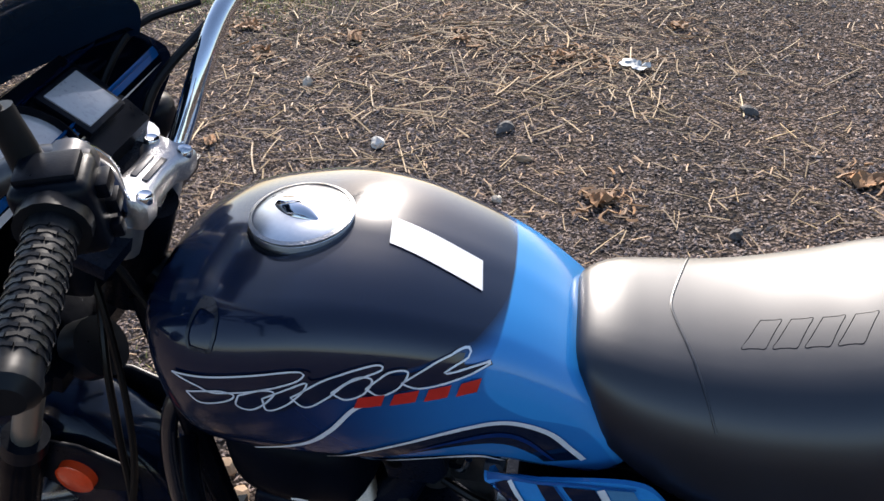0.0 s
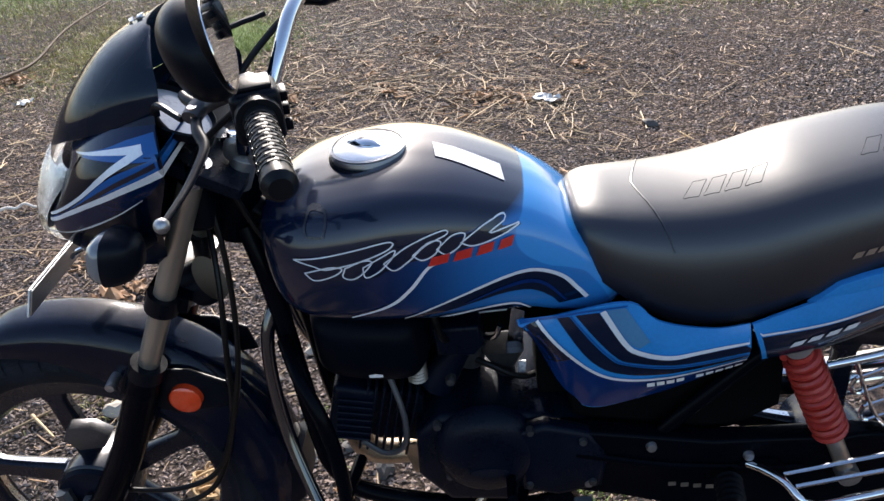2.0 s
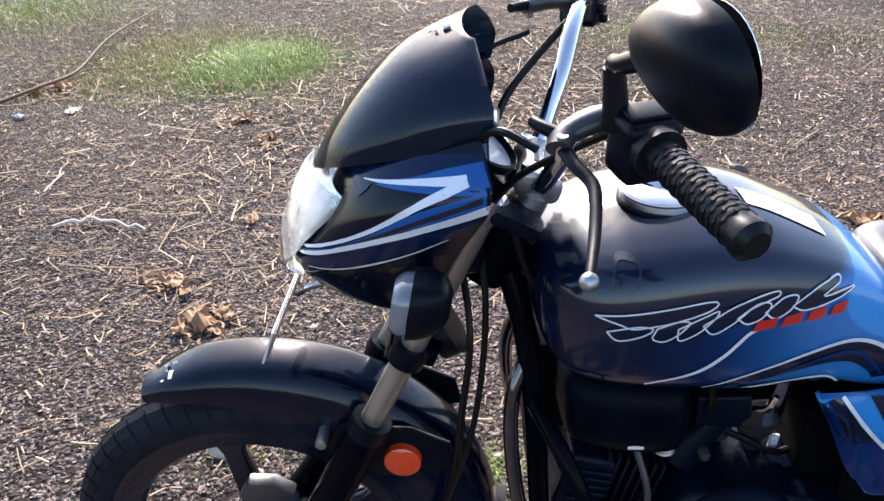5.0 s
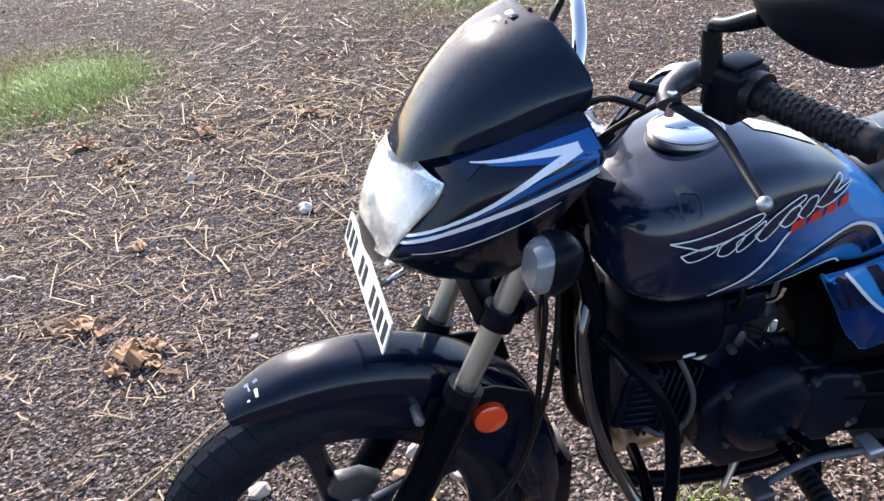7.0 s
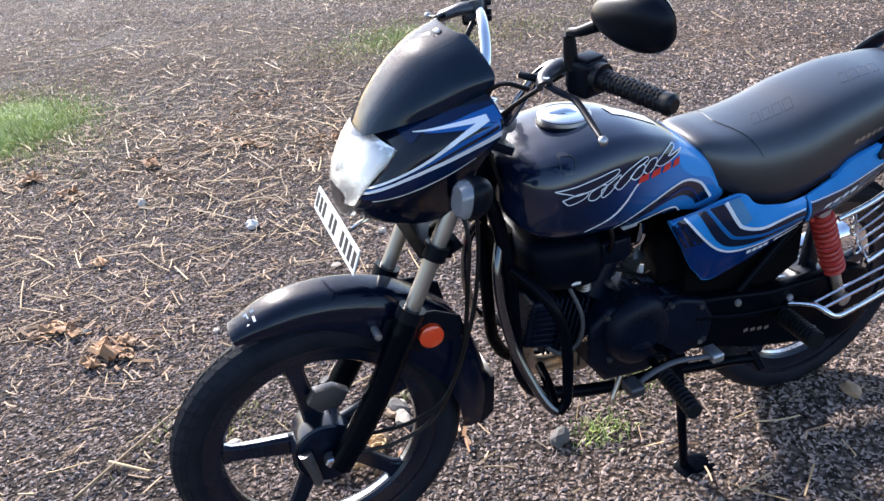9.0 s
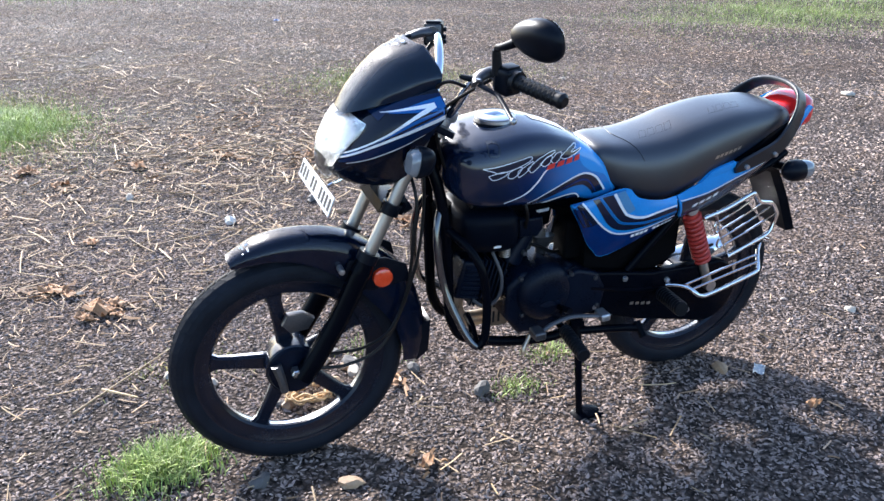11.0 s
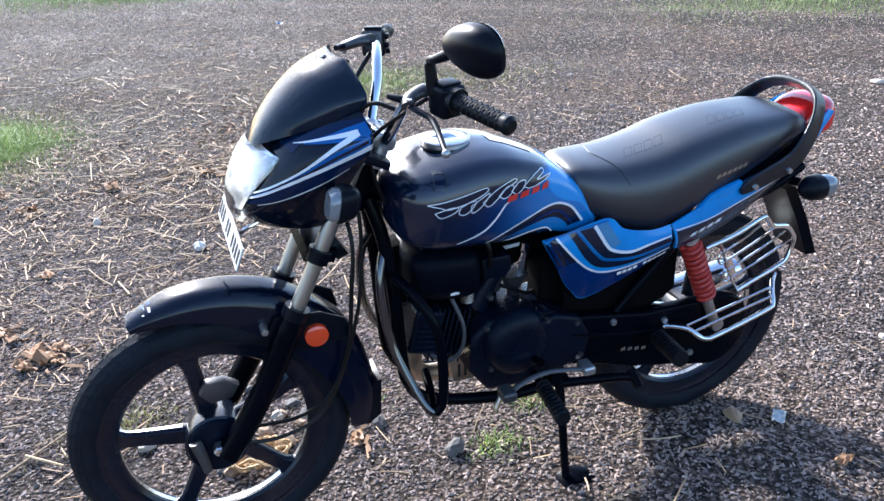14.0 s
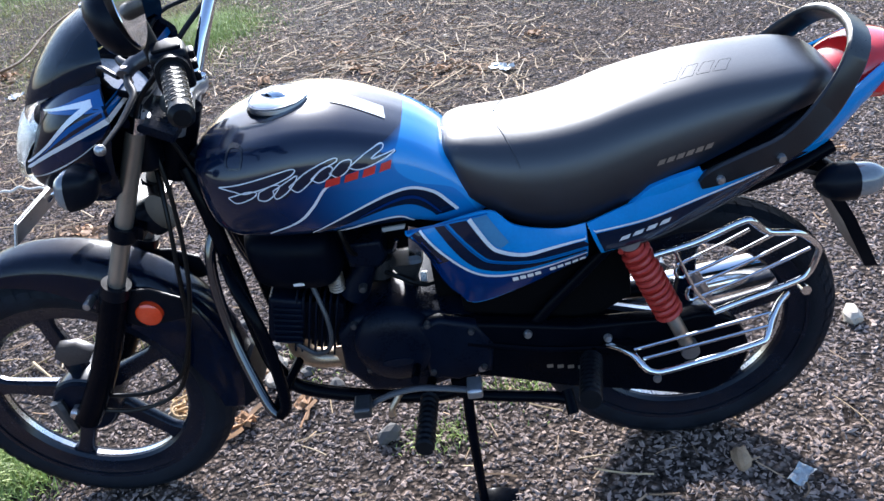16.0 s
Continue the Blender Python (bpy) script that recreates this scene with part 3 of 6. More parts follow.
for x0, n in ((0.268, 4), (0.05, 4)):
    for k in range(n):
        x = x0 - 0.026 * k
        q = [(x - 0.012, 0.016), (x - 0.030, 0.016), (x - 0.012, 0.050), (x + 0.008, 0.050), (x - 0.012, 0.016)]
        fine = []
        for a, b in zip(q, q[1:]):
            fine += [(a[0] + (b[0] - a[0]) * t, a[1] + (b[1] - a[1]) * t) for t in (0, 0.33, 0.66)]
        part("pressed_outline", seat_mark(fine + [q[0]]), M_plastic, seat, "pressed slanting outline")
for k in range(6):
    x = 0.086 - 0.015 * k
    part("faded_print", laid(ss, [(x, 0.752 + 0.003 * k), (x - 0.005, 0.753 + 0.003 * k), (x - 0.011, 0.754 + 0.003 * k)], [(x - 0.004, 0.761 + 0.003 * k), (x - 0.009, 0.762 + 0.003 * k), (x - 0.015, 0.763 + 0.003 * k)], 5, 2, 1, 0.0012), M_forkmetal, seat, "faded grey print on the seat side")

# ---- side panel ----
def plate_on(outline, y_of, thick, name, material, parent, label="", rows_n=12):
    """A curved body panel: an outline in x and z, with y from a function, built with thickness."""
    bm = bmesh.new()
    up, lo = outline
    A, B = smoothed(up, 36), smoothed(lo, 36)
    vs = []
    for p, q in zip(A, B):
        vs.append([bm.verts.new((*(lambda r: (r[0], y_of(r[0], r[1], t), r[1]))(p + (q - p) * t),)) for t in np.linspace(0, 1, rows_n)])
    for i in range(len(vs) - 1):
        for j in range(rows_n - 1):
            bm.faces.new((vs[i][j], vs[i + 1][j], vs[i + 1][j + 1], vs[i][j + 1]))
    bmesh.ops.recalc_face_normals(bm, faces=bm.faces)
    bmesh.ops.solidify(bm, geom=bm.faces[:], thickness=thick)
    return part(name, bm, material, parent, label)


PAN_UP = [(0.503, 0.668), (0.431, 0.690), (0.356, 0.706), (0.318, 0.676), (0.25, 0.662), (0.203, 0.668)]
PAN_LO = [(0.499, 0.660), (0.471, 0.606), (0.449, 0.556), (0.427, 0.527), (0.385, 0.508), (0.20, 0.592)]
TAIL_UP = [(0.201, 0.668), (0.136, 0.692), (0.06, 0.716), (-0.03, 0.745), (-0.11, 0.768), (-0.18, 0.795), (-0.235, 0.826), (-0.275, 0.850)]
TAIL_LO = [(0.177, 0.597), (0.083, 0.613), (-0.033, 0.661), (-0.117, 0.708), (-0.19, 0.732), (-0.25, 0.778), (-0.285, 0.806), (-0.312, 0.832)]
for sgn in (1, -1):
    yp = lambda x, z, t, s=sgn: s * (np.interp(x, (0.19, 0.3, 0.45, 0.51), (0.147, 0.142, 0.122, 0.102)) + 0.012 * math.sin(math.pi * t) - 0.012 * t * t)
    panel = plate_on((PAN_UP, PAN_LO), yp, 0.006, "side_panel", M_blue, bike, "bright blue side panel with silver and black stripes")
    yt = lambda x, z, t, s=sgn: s * (np.interp(x, (-0.312, -0.25, -0.2, -0.1, 0.1, 0.21), (0.062, 0.085, 0.106, 0.130, 0.145, 0.149)) + 0.010 * math.sin(math.pi * t) - 0.010 * t)
    tailp = plate_on((TAIL_UP, TAIL_LO), yt, 0.006, "tail_panel", M_blue, bike, "bright blue tail panel with a dark lower half")
    ps, tl = skin_of(panel), skin_of(tailp)
    S1 = [(0.476, 0.673), (0.432, 0.620), (0.397, 0.590), (0.359, 0.579), (0.300, 0.586), (0.203, 0.613)]
    S2 = [(0.391, 0.694), (0.363, 0.646), (0.345, 0.631), (0.307, 0.623), (0.259, 0.632), (0.200, 0.645)]
    S3 = [(0.432, 0.685), (0.384, 0.626), (0.357, 0.610), (0.289, 0.608), (0.202, 0.626)]
    part("dark_lower_half", laid(ps, S1, [(0.498, 0.661), (0.471, 0.608), (0.449, 0.558), (0.428, 0.530), (0.385, 0.511), (0.203, 0.592)], 40, 8, sgn, 0.0012), M_navy, panel)
    part("black_corner", laid(ps, [(0.474, 0.674), (0.450, 0.643), (0.430, 0.618)], [(0.497, 0.663), (0.476, 0.625), (0.462, 0.600)], 14, 4, sgn, 0.0016), M_black_paint, panel)
    part("black_band", laid(ps, [(0.434, 0.684), (0.387, 0.624), (0.359, 0.607), (0.289, 0.604), (0.203, 0.622)], [(0.450, 0.681), (0.405, 0.612), (0.362, 0.590), (0.298, 0.594), (0.203, 0.618)], 40, 4, sgn, 0.0016), M_black_paint, panel)
    part("black_band", laid(ps, [(0.396, 0.692), (0.366, 0.644), (0.347, 0.628), (0.307, 0.620), (0.201, 0.641)], [(0.426, 0.686), (0.381, 0.629), (0.355, 0.613), (0.289, 0.611), (0.202, 0.629)], 40, 4, sgn, 0.0018), M_black_paint, panel)
    part("grey_patch", laid(ps, [(0.386, 0.695), (0.360, 0.650), (0.345, 0.637)], [(0.362, 0.700), (0.345, 0.672), (0.330, 0.648)], 12, 3, sgn, 0.0014), M_patch, panel, "greyish blue wedge")
    part("silver_stripe", stripe(ps, S1, 0.005, 0.005, 0.003, 50, sgn, 0.0024), M_silver, panel)
    part("silver_stripe", stripe(ps, S2, 0.008, 0.007, 0.003, 50, sgn, 0.0024), M_silver, panel)
    part("blue_line", stripe(ps, S3, 0.002, 0.003, 0.0015, 50, sgn, 0.0024), M_midblue, panel)
    part("silver_edge", stripe(ps, [(0.499, 0.667), (0.431, 0.688), (0.360, 0.703)], 0.003, 0.003, 0.002, 20, sgn, 0.002), M_midblue, panel)
    for i in range(10):
        if i == 4:
            continue
        x = 0.330 - 0.0128 * i
        z = 0.568 + (0.330 - x) * 0.24
        part("lettering_bar", laid(ps, [(x, z - 0.004), (x - 0.005, z - 0.003), (x - 0.010, z - 0.002)], [(x + 0.001, z + 0.005), (x - 0.004, z + 0.006), (x - 0.009, z + 0.007)], 5, 2, sgn, 0.0030), M_white, panel)
    part("dark_lower_half", laid(tl, [(0.196, 0.648), (0.103, 0.661), (0.015, 0.686), (-0.071, 0.712), (-0.14, 0.738)], [(0.180, 0.600), (0.083, 0.616), (-0.033, 0.664), (-0.110, 0.705), (-0.16, 0.730)], 40, 5, sgn, 0.0012), M_black_paint, tailp)
    part("silver_stripe", stripe(tl, [(0.197, 0.652), (0.103, 0.665), (0.015, 0.690), (-0.071, 0.716), (-0.15, 0.744)], 0.003, 0.0035, 0.002, 40, sgn, 0.002), M_silver, tailp)
    part("grey_line", stripe(tl, [(0.15, 0.605), (0.083, 0.618), (-0.01, 0.655), (-0.09, 0.697)], 0.004, 0.008, 0.002, 30, sgn, 0.0018), M_lead, tailp)
    for i in range(4):
        x, z = 0.150 - 0.022 * i, 0.634 + 0.0068 * i
        part("lettering_bar", laid(tl, [(x, z - 0.007), (x - 0.009, z - 0.005), (x - 0.016, z - 0.003)], [(x - 0.005, z + 0.003), (x - 0.013, z + 0.005), (x - 0.020, z + 0.007)], 5, 2, sgn, 0.0028), M_silver, tailp)
    # the raised blue fin between the seat and the grab rail
    fin = [(0.131, 0.690), (0.097, 0.719), (0.060, 0.731), (0.019, 0.741), (0.010, 0.726), (0.060, 0.710)]
    part("seat_fin", prism(fin, 0.139 * sgn - 0.006, 0.139 * sgn + 0.006, 0.002), M_blue, tailp)

# ---- tail ----
part("tail_body", body([(0.02, 0.665, 0.72, 0.11), (-0.1, 0.70, 0.77, 0.10), (-0.18, 0.735, 0.805, 0.085), (-0.25, 0.77, 0.825, 0.065)], SSHAPE, 11, 16), M_plastic, bike)
lamp = part("tail_lamp", body([(-0.200, 0.795, 0.832, 0.050), (-0.225, 0.790, 0.850, 0.066), (-0.265, 0.785, 0.866, 0.074), (-0.295, 0.785, 0.868, 0.071), (-0.318, 0.795, 0.862, 0.055), (-0.326, 0.808, 0.850, 0.030)], SSHAPE, 11, 20), M_redlens, bike, "red tail lamp lens")
GR = [(0.020, 0.145, 0.715, 0.008, 0.0), (0.0, 0.150, 0.728, 0.017, 0.05), (-0.055, 0.152, 0.748, 0.021, 0.1), (-0.11, 0.148, 0.766, 0.024, 0.25), (-0.155, 0.138, 0.800, 0.024, 0.5), (-0.196, 0.118, 0.845, 0.022, 0.8), (-0.226, 0.085, 0.880, 0.021, 1.0), (-0.240, 0.045, 0.893, 0.021, 1.0), (-0.244, 0.0, 0.896, 0.021, 1.0)]
GR = GR + [(x, -y, z, w, k) for x, y, z, w, k in GR[-2::-1]]
rows = []
for x, y, z, w, k in smoothed(GR, 90):
    # a flat bar that turns from upright at its ends to lying over the tail
    d = Vector((-0.85, 0, -0.52)) * k + Vector((-0.35, 0, -0.94)) * (1 - k)
    d.normalize()
    t = Vector((-0.5, 0, 0.86)).normalized() * k + Vector((0, 1 if y > 0 else -1, 0)) * (1 - k)
    t.normalize()
    rows.append([Vector((x, y, z)) + d * w * cu + t * 0.007 * cv for cu, cv in ((-1, 0.3), (-0.85, 1), (0.85, 1), (1, 0.3), (1, -0.3), (0.85, -1), (-0.85, -1), (-1, -0.3))])
rail = part("grab_rail", rings(rows), M_rail, bike, "black cast grab rail round the seat tail")
for x, z in ((-0.008, 0.727), (-0.099, 0.752)):
    part("bolt", lathe([(0.0, 0.166), (0.006, 0.1655), (0.007, 0.162), (0.007, 0.15)], (x, 0, z), n=10), M_cast, rail)
holder = part("rear_mudguard", rings([[(x, sg * y, z) for sg, y in ((1, 0.078), (1, 0.055), (-1, 0.055), (-1, 0.078))] + [(x + 0.014, -0.06, z - 0.012), (x + 0.014, 0.06, z - 0.012)] for x, z in ((-0.05, 0.68), (-0.14, 0.69), (-0.215, 0.66), (-0.275, 0.56), (-0.33, 0.45))]), M_plastic, bike, "black rear mudguard flap")
for sgn in (1, -1):
    st = part("rear_indicator", tube([(-0.200, 0.05 * sgn, 0.675), (-0.212, 0.10 * sgn, 0.678), (-0.215, 0.118 * sgn, 0.679)], 0.012, 10), M_plastic, bike, "rear indicator with clear lens")
    o = [(0, 0), (0.7, 0.1), (1, 0.5), (0.7, 0.9), (0, 1)]
    bm = body([(-0.165, 0.676, 0.688, 0.006), (-0.180, 0.660, 0.704, 0.022), (-0.200, 0.652, 0.712, 0.031), (-0.226, 0.652, 0.712, 0.032)], o, 9, 10)
    bmesh.ops.translate(bm, verts=bm.verts, vec=(0, 0.138 * sgn, 0))
    part("housing", bm, M_plastic, st)
    bm = body([(-0.227, 0.654, 0.710, 0.029), (-0.255, 0.656, 0.707, 0.026), (-0.275, 0.668, 0.697, 0.013)], o, 9, 8)
    bmesh.ops.translate(bm, verts=bm.verts, vec=(0, 0.138 * sgn, 0))
    part("lens", bm, M_smoke, st, "clear lens")

# ---- cowl and headlamp (turn with the bars) ----
def cowl_rows(levels, n=21, blunt=0.9, fill=0.85, rise=1.0):
    """A shell open behind: per level (z at the nose, x of the nose, x of the sides, half width, z of the sides)."""
    L = smoothed(levels, 26)
    rows = []
    for zn, xn, xs, w, zs in L:
        row = []
        for u in np.linspace(-1, 1, n):
            k = abs(u)
            yy = w * math.sin(k * math.pi / 2) ** fill * (1 if u > 0 else -1)
            f = 1 - math.cos(k * math.pi / 2)
            f = f ** blunt
            row.append((xn + (xs - xn) * f, yy, zn + (zs - zn) * f ** rise))
        rows.append(row)
    return rows


cowl = new("headlamp_cowl")
cowl.parent = bike
tagged(cowl, "pointed black and blue headlamp cowl with smoked screen")
bm = rings(cowl_rows([(0.936, 1.091, 0.884, 0.134, 1.014), (0.975, 1.068, 0.880, 0.138, 1.030), (1.022, 1.032, 0.878, 0.135, 1.046), (1.065, 0.987, 0.884, 0.117, 1.066), (1.086, 0.949, 0.890, 0.095, 1.081), (1.099, 0.912, 0.897, 0.065, 1.096)], n=31, rise=0.6), closed=False, caps=False)
bmesh.ops.solidify(bm, geom=bm.faces[:], thickness=0.004)
visor = part("visor", steered(bm), M_screen, cowl, "glossy black screen")
bm = rings(cowl_rows([(0.946, 1.056, 0.892, 0.128, 1.024), (0.934, 1.060, 0.886, 0.150, 1.006), (0.912, 1.071, 0.880, 0.172, 0.982), (0.880, 1.095, 0.884, 0.170, 0.955), (0.850, 1.117, 0.896, 0.158, 0.930), (0.82, 1.120, 0.915, 0.142, 0.895), (0.80, 1.108, 0.932, 0.122, 0.855), (0.785, 1.088, 0.945, 0.102, 0.815), (0.772, 1.055, 0.955, 0.086, 0.788), (0.765, 1.018, 0.965, 0.06, 0.775)], n=41, blunt=1.12, fill=1.0, rise=0.75), closed=False, caps=False)
bmesh.ops.solidify(bm, geom=bm.faces[:], thickness=0.004)
shell = part("shell", steered(bm), M_black_paint, cowl)
cs = skin_of(shell)
HL = [(0.953, 1.086, 1.036, 0.098, 0.936), (0.935, 1.103, 1.049, 0.100, 0.919), (0.905, 1.120, 1.072, 0.095, 0.897), (0.868, 1.135, 1.095, 0.086, 0.871), (0.83, 1.139, 1.109, 0.074, 0.849), (0.805, 1.133, 1.114, 0.055, 0.827), (0.788, 1.120, 1.109, 0.036, 0.807)]
bm = rings(cowl_rows(HL, fill=1.0), closed=False, caps=False)
bmesh.ops.solidify(bm, geom=bm.faces[:], thickness=0.002)
headlamp = part("headlamp_glass", steered(bm), M_glass, cowl, "dusty clear headlamp glass")
headlamp.visible_shadow = False
bm = rings(cowl_rows([(zn - 0.002, xn - 0.020, xs + 0.001, w * 0.95, zs - 0.001) for zn, xn, xs, w, zs in HL[:5]], fill=1.0), closed=False, caps=False)
part("reflector", steered(bm), M_reflect, cowl, "bright headlamp reflector")
part("bulb", steered(tube([(1.10, 0, 0.885), (1.122, 0, 0.885)], 0.010, 12)), M_clear, headlamp)
for sgn in (1, -1):
    part("blue_wing", laid(cs, [(1.039, 0.967), (1.0, 0.985), (0.964, 0.998), (0.931, 1.006), (0.893, 1.012)], [(1.039, 0.964), (1.006, 0.967), (0.966, 0.972), (0.932, 0.976), (0.886, 0.980)], 34, 7, sgn), M_blueblack, cowl)
    part("blue_wing_tip", laid(cs, [(1.0, 0.972), (0.96, 0.985), (0.930, 0.996), (0.894, 1.006)], [(1.0, 0.968), (0.96, 0.974), (0.930, 0.977), (0.886, 0.982)], 24, 5, sgn, 0.0016), M_midblue, cowl)
    part("silver_arrow", stripe(cs, [(1.015, 0.967), (0.96, 0.981), (0.909, 0.991)], 0.001, 0.0045, 0.008, 30, sgn, 0.002), M_silver, cowl)
    part("silver_arrow", stripe(cs, [(1.100, 0.868), (1.022, 0.918), (0.960, 0.962), (0.909, 0.990)], 0.002, 0.004, 0.008, 40, sgn, 0.002), M_silver, cowl)
    part("blue_band", laid(cs, [(1.100, 0.865), (1.022, 0.914), (0.960, 0.957), (0.886, 0.986)], [(1.104, 0.860), (1.028, 0.909), (0.953, 0.944), (0.886, 0.972)], 40, 5, sgn, 0.0013), M_midblue, cowl)
    part("dark_band", laid(cs, [(1.07, 0.882), (1.02, 0.914), (0.955, 0.952), (0.895, 0.979)], [(1.07, 0.880), (1.02, 0.910), (0.955, 0.946), (0.895, 0.973)], 40, 3, sgn, 0.0016), M_black_paint, cowl)
    part("silver_stripe", stripe(cs, [(1.108, 0.857), (1.028, 0.904), (0.953, 0.940), (0.886, 0.968)], 0.003, 0.006, 0.009, 40, sgn, 0.0022), M_silver, cowl)
    part("blue_band", laid(cs, [(1.106, 0.853), (1.028, 0.900), (0.953, 0.935), (0.890, 0.962)], [(1.104, 0.848), (1.04, 0.872), (0.975, 0.902), (0.915, 0.935)], 40, 5, sgn, 0.0012), M_blueblack, cowl)
    part("silver_stripe", stripe(cs, [(1.090, 0.851), (1.04, 0.870), (0.975, 0.900), (0.930, 0.926)], 0.001, 0.0025, 0.001, 40, sgn, 0.0022), M_silver, cowl)
# small white marks on the mudguard tip and the screen, as plain bars
fs, vz = skin_of(fender), skin_of(visor)
FM, VM = (1.330, -0.012), (0.945, -0.008)


def mark_on(tree, x0, y0, x1, y1, w, name, parent):
    """A thin white bar laid on top of a hull, from one plan point to another."""
    a, b = Vector((x0, y0, 2.0)), Vector((x1, y1, 2.0))
    n = (b - a).cross(Vector((0, 0, 1))).normalized() * w / 2
    rows = []
    for t in np.linspace(0, 1, 6):
        row = []
        for s in (-1, 1):
            q = a + (b - a) * float(t) + n * s
            h = tree.ray_cast(q, Vector((0, 0, -1)))
            if h[0] is None:
                h = tree.find_nearest(Vector((q.x, q.y, 1.05)))
            row.append(h[0] + h[1] * 0.003)
        rows.append(row)
    return part(name, rings(rows, closed=False, caps=False), M_white, parent)


mark_on(fs, FM[0], FM[1], FM[0] - 0.002, FM[1] + 0.030, 0.007, "lettering_bar", fender)
mark_on(fs, FM[0] - 0.013, FM[1] + 0.002, FM[0] - 0.015, FM[1] + 0.032, 0.007, "lettering_bar", fender)
mark_on(vz, VM[0], VM[1], VM[0] - 0.004, VM[1] + 0.026, 0.009, "white_mark", visor)
mark_on(vz, VM[0] - 0.016, VM[1] + 0.008, VM[0] - 0.018, VM[1] + 0.026, 0.008, "white_mark", visor)
# indicators on the fork sides
for sgn in (1, -1):
    ind = new("front_indicator")
    ind.parent = bike
    tagged(ind, "front indicator with dark housing and clear lens")
    part("stalk", steered(tube([(0.955, 0.08 * sgn, 0.835), (0.952, 0.17 * sgn, 0.862)], 0.010, 10)), M_plastic, ind)
    o = [(0, 0), (0.75, 0.06), (1, 0.45), (0.8, 0.9), (0, 1)]
    bm = body([(0.922, 0.862, 0.890, 0.012), (0.931, 0.851, 0.902, 0.024), (0.948, 0.846, 0.909, 0.030), (0.962, 0.845, 0.910, 0.031)], o, 11, 12, -0.2, 0.87)
    bmesh.ops.translate(bm, verts=bm.verts, vec=(0, 0.205 * sgn, 0))
    part("housing", steered(bm), M_plastic, ind)
    bm = body([(0.9625, 0.849, 0.906, 0.028), (0.972, 0.850, 0.905, 0.027), (0.980, 0.855, 0.900, 0.022)], o, 11, 10, -0.2, 0.87)
    bmesh.ops.translate(bm, verts=bm.verts, vec=(0, 0.205 * sgn, 0))
    part("lens", steered(bm), M_smoke, ind, "clear ribbed lens")
# number plate, with its writing as plain bars
plate = new("number_plate")
plate.parent = bike
tagged(plate, "small white front number plate with black bars")
PL = Matrix.Translation((1.140, -0.016, 0.762)) @ Matrix.Rotation(radians(1), 4, "Z") @ Matrix.Rotation(radians(1.5), 4, "X") @ Matrix.Rotation(radians(-22), 4, "Y")


def on_plate(bm):
    bm.transform(PL)
    return steered(bm)


part("plate", on_plate(box(-0.001, 0.001, -0.150, 0.150, -0.023, 0.023, 0.0)), M_plate, plate)
part("backing", on_plate(box(-0.004, -0.0014, -0.148, 0.148, -0.021, 0.021, 0.0008)), M_cast, plate, "dull metal backing")
for k in range(11):
    if k in (4, 7):
        continue
    y = 0.135 - 0.027 * k
    part("bar", on_plate(box(0.0012, 0.0018, y - 0.0075, y + 0.0075, -0.015, 0.015, 0)), M_ink, plate)
part("bracket", steered(tube([(1.085, 0.03, 0.79), (1.11, 0.03, 0.78), (1.128, 0.02, 0.765)], 0.004, 8)), M_chrome, plate)
# ---- bars, controls, instruments (turn with the fork) ----
bars = new("handlebar")
bars.parent = bike
tagged(bars, "chrome handlebar with black rubber grips and levers")
BAR = [(0.690, -0.405, 1.040), (0.755, -0.255, 1.056), (0.772, -0.195, 1.060), (0.786, -0.138, 1.042), (0.800, -0.095, 1.000), (0.822, -0.062, 0.942), (0.831, -0.040, 0.923), (0.831, 0.040, 0.923), (0.822, 0.062, 0.942), (0.800, 0.095, 1.000), (0.786, 0.138, 1.040), (0.770, 0.180, 1.050), (0.750, 0.212, 1.043), (0.698, 0.345, 1.029)]
part("bar", steered(tube(BAR, 0.0112, 14, 80)), M_chrome, bars)
GRIPS = (((0.741, 0.229, 1.042), (0.696, 0.350, 1.029)), ((0.753, -0.262, 1.056), (0.688, -0.408, 1.040)))
for (a, b) in GRIPS:
    a, b = np.array(a), np.array(b)
    d = b - a
    g = part("grip", steered(tube([a, a + d * 0.5, b], lambda s: 0.0156 if 0.06 < s < 0.95 else 0.0170, 18, 24)), M_grip, bars, "black ribbed rubber grip")
    u = np.cross(d, (0, 0, 1.0))
    u /= np.linalg.norm(u)
    v = np.cross(u, d / np.linalg.norm(d))
    bm = bmesh.new()
    for row in range(15):
        base = a + d * (0.11 + row * 0.053)
        for k in range(9):
            th = radians(-80 + 40 * k + (20 if row % 2 else 0))
            o = math.cos(th) * v + math.sin(th) * u
            t = -math.sin(th) * v + math.cos(th) * u
            ax = d / np.linalg.norm(d)
            c = base + o * 0.0156
            q = [c - t * 0.0052 - ax * 0.001, c - ax * 0.0022, c + t * 0.0052 - ax * 0.001, c + t * 0.0052 + ax * 0.002, c + ax * 0.0002, c - t * 0.0052 + ax * 0.002]
            lo = [bm.verts.new(p - o * 0.001) for p in q]
            hi = [bm.verts.new(p + o * 0.0003) for p in q]
            bm.faces.new(hi)
            for i in range(6):
                bm.faces.new((lo[i], lo[(i + 1) % 6], hi[(i + 1) % 6], hi[i]))
    part("grip_rib", steered(bm), M_grip, g, smooth=0)
    part("grip_end", steered(tube([b, b + d * 0.03, b + d * 0.05], lambda s: 0.0170 - 0.006 * s, 18)), M_grip, g)
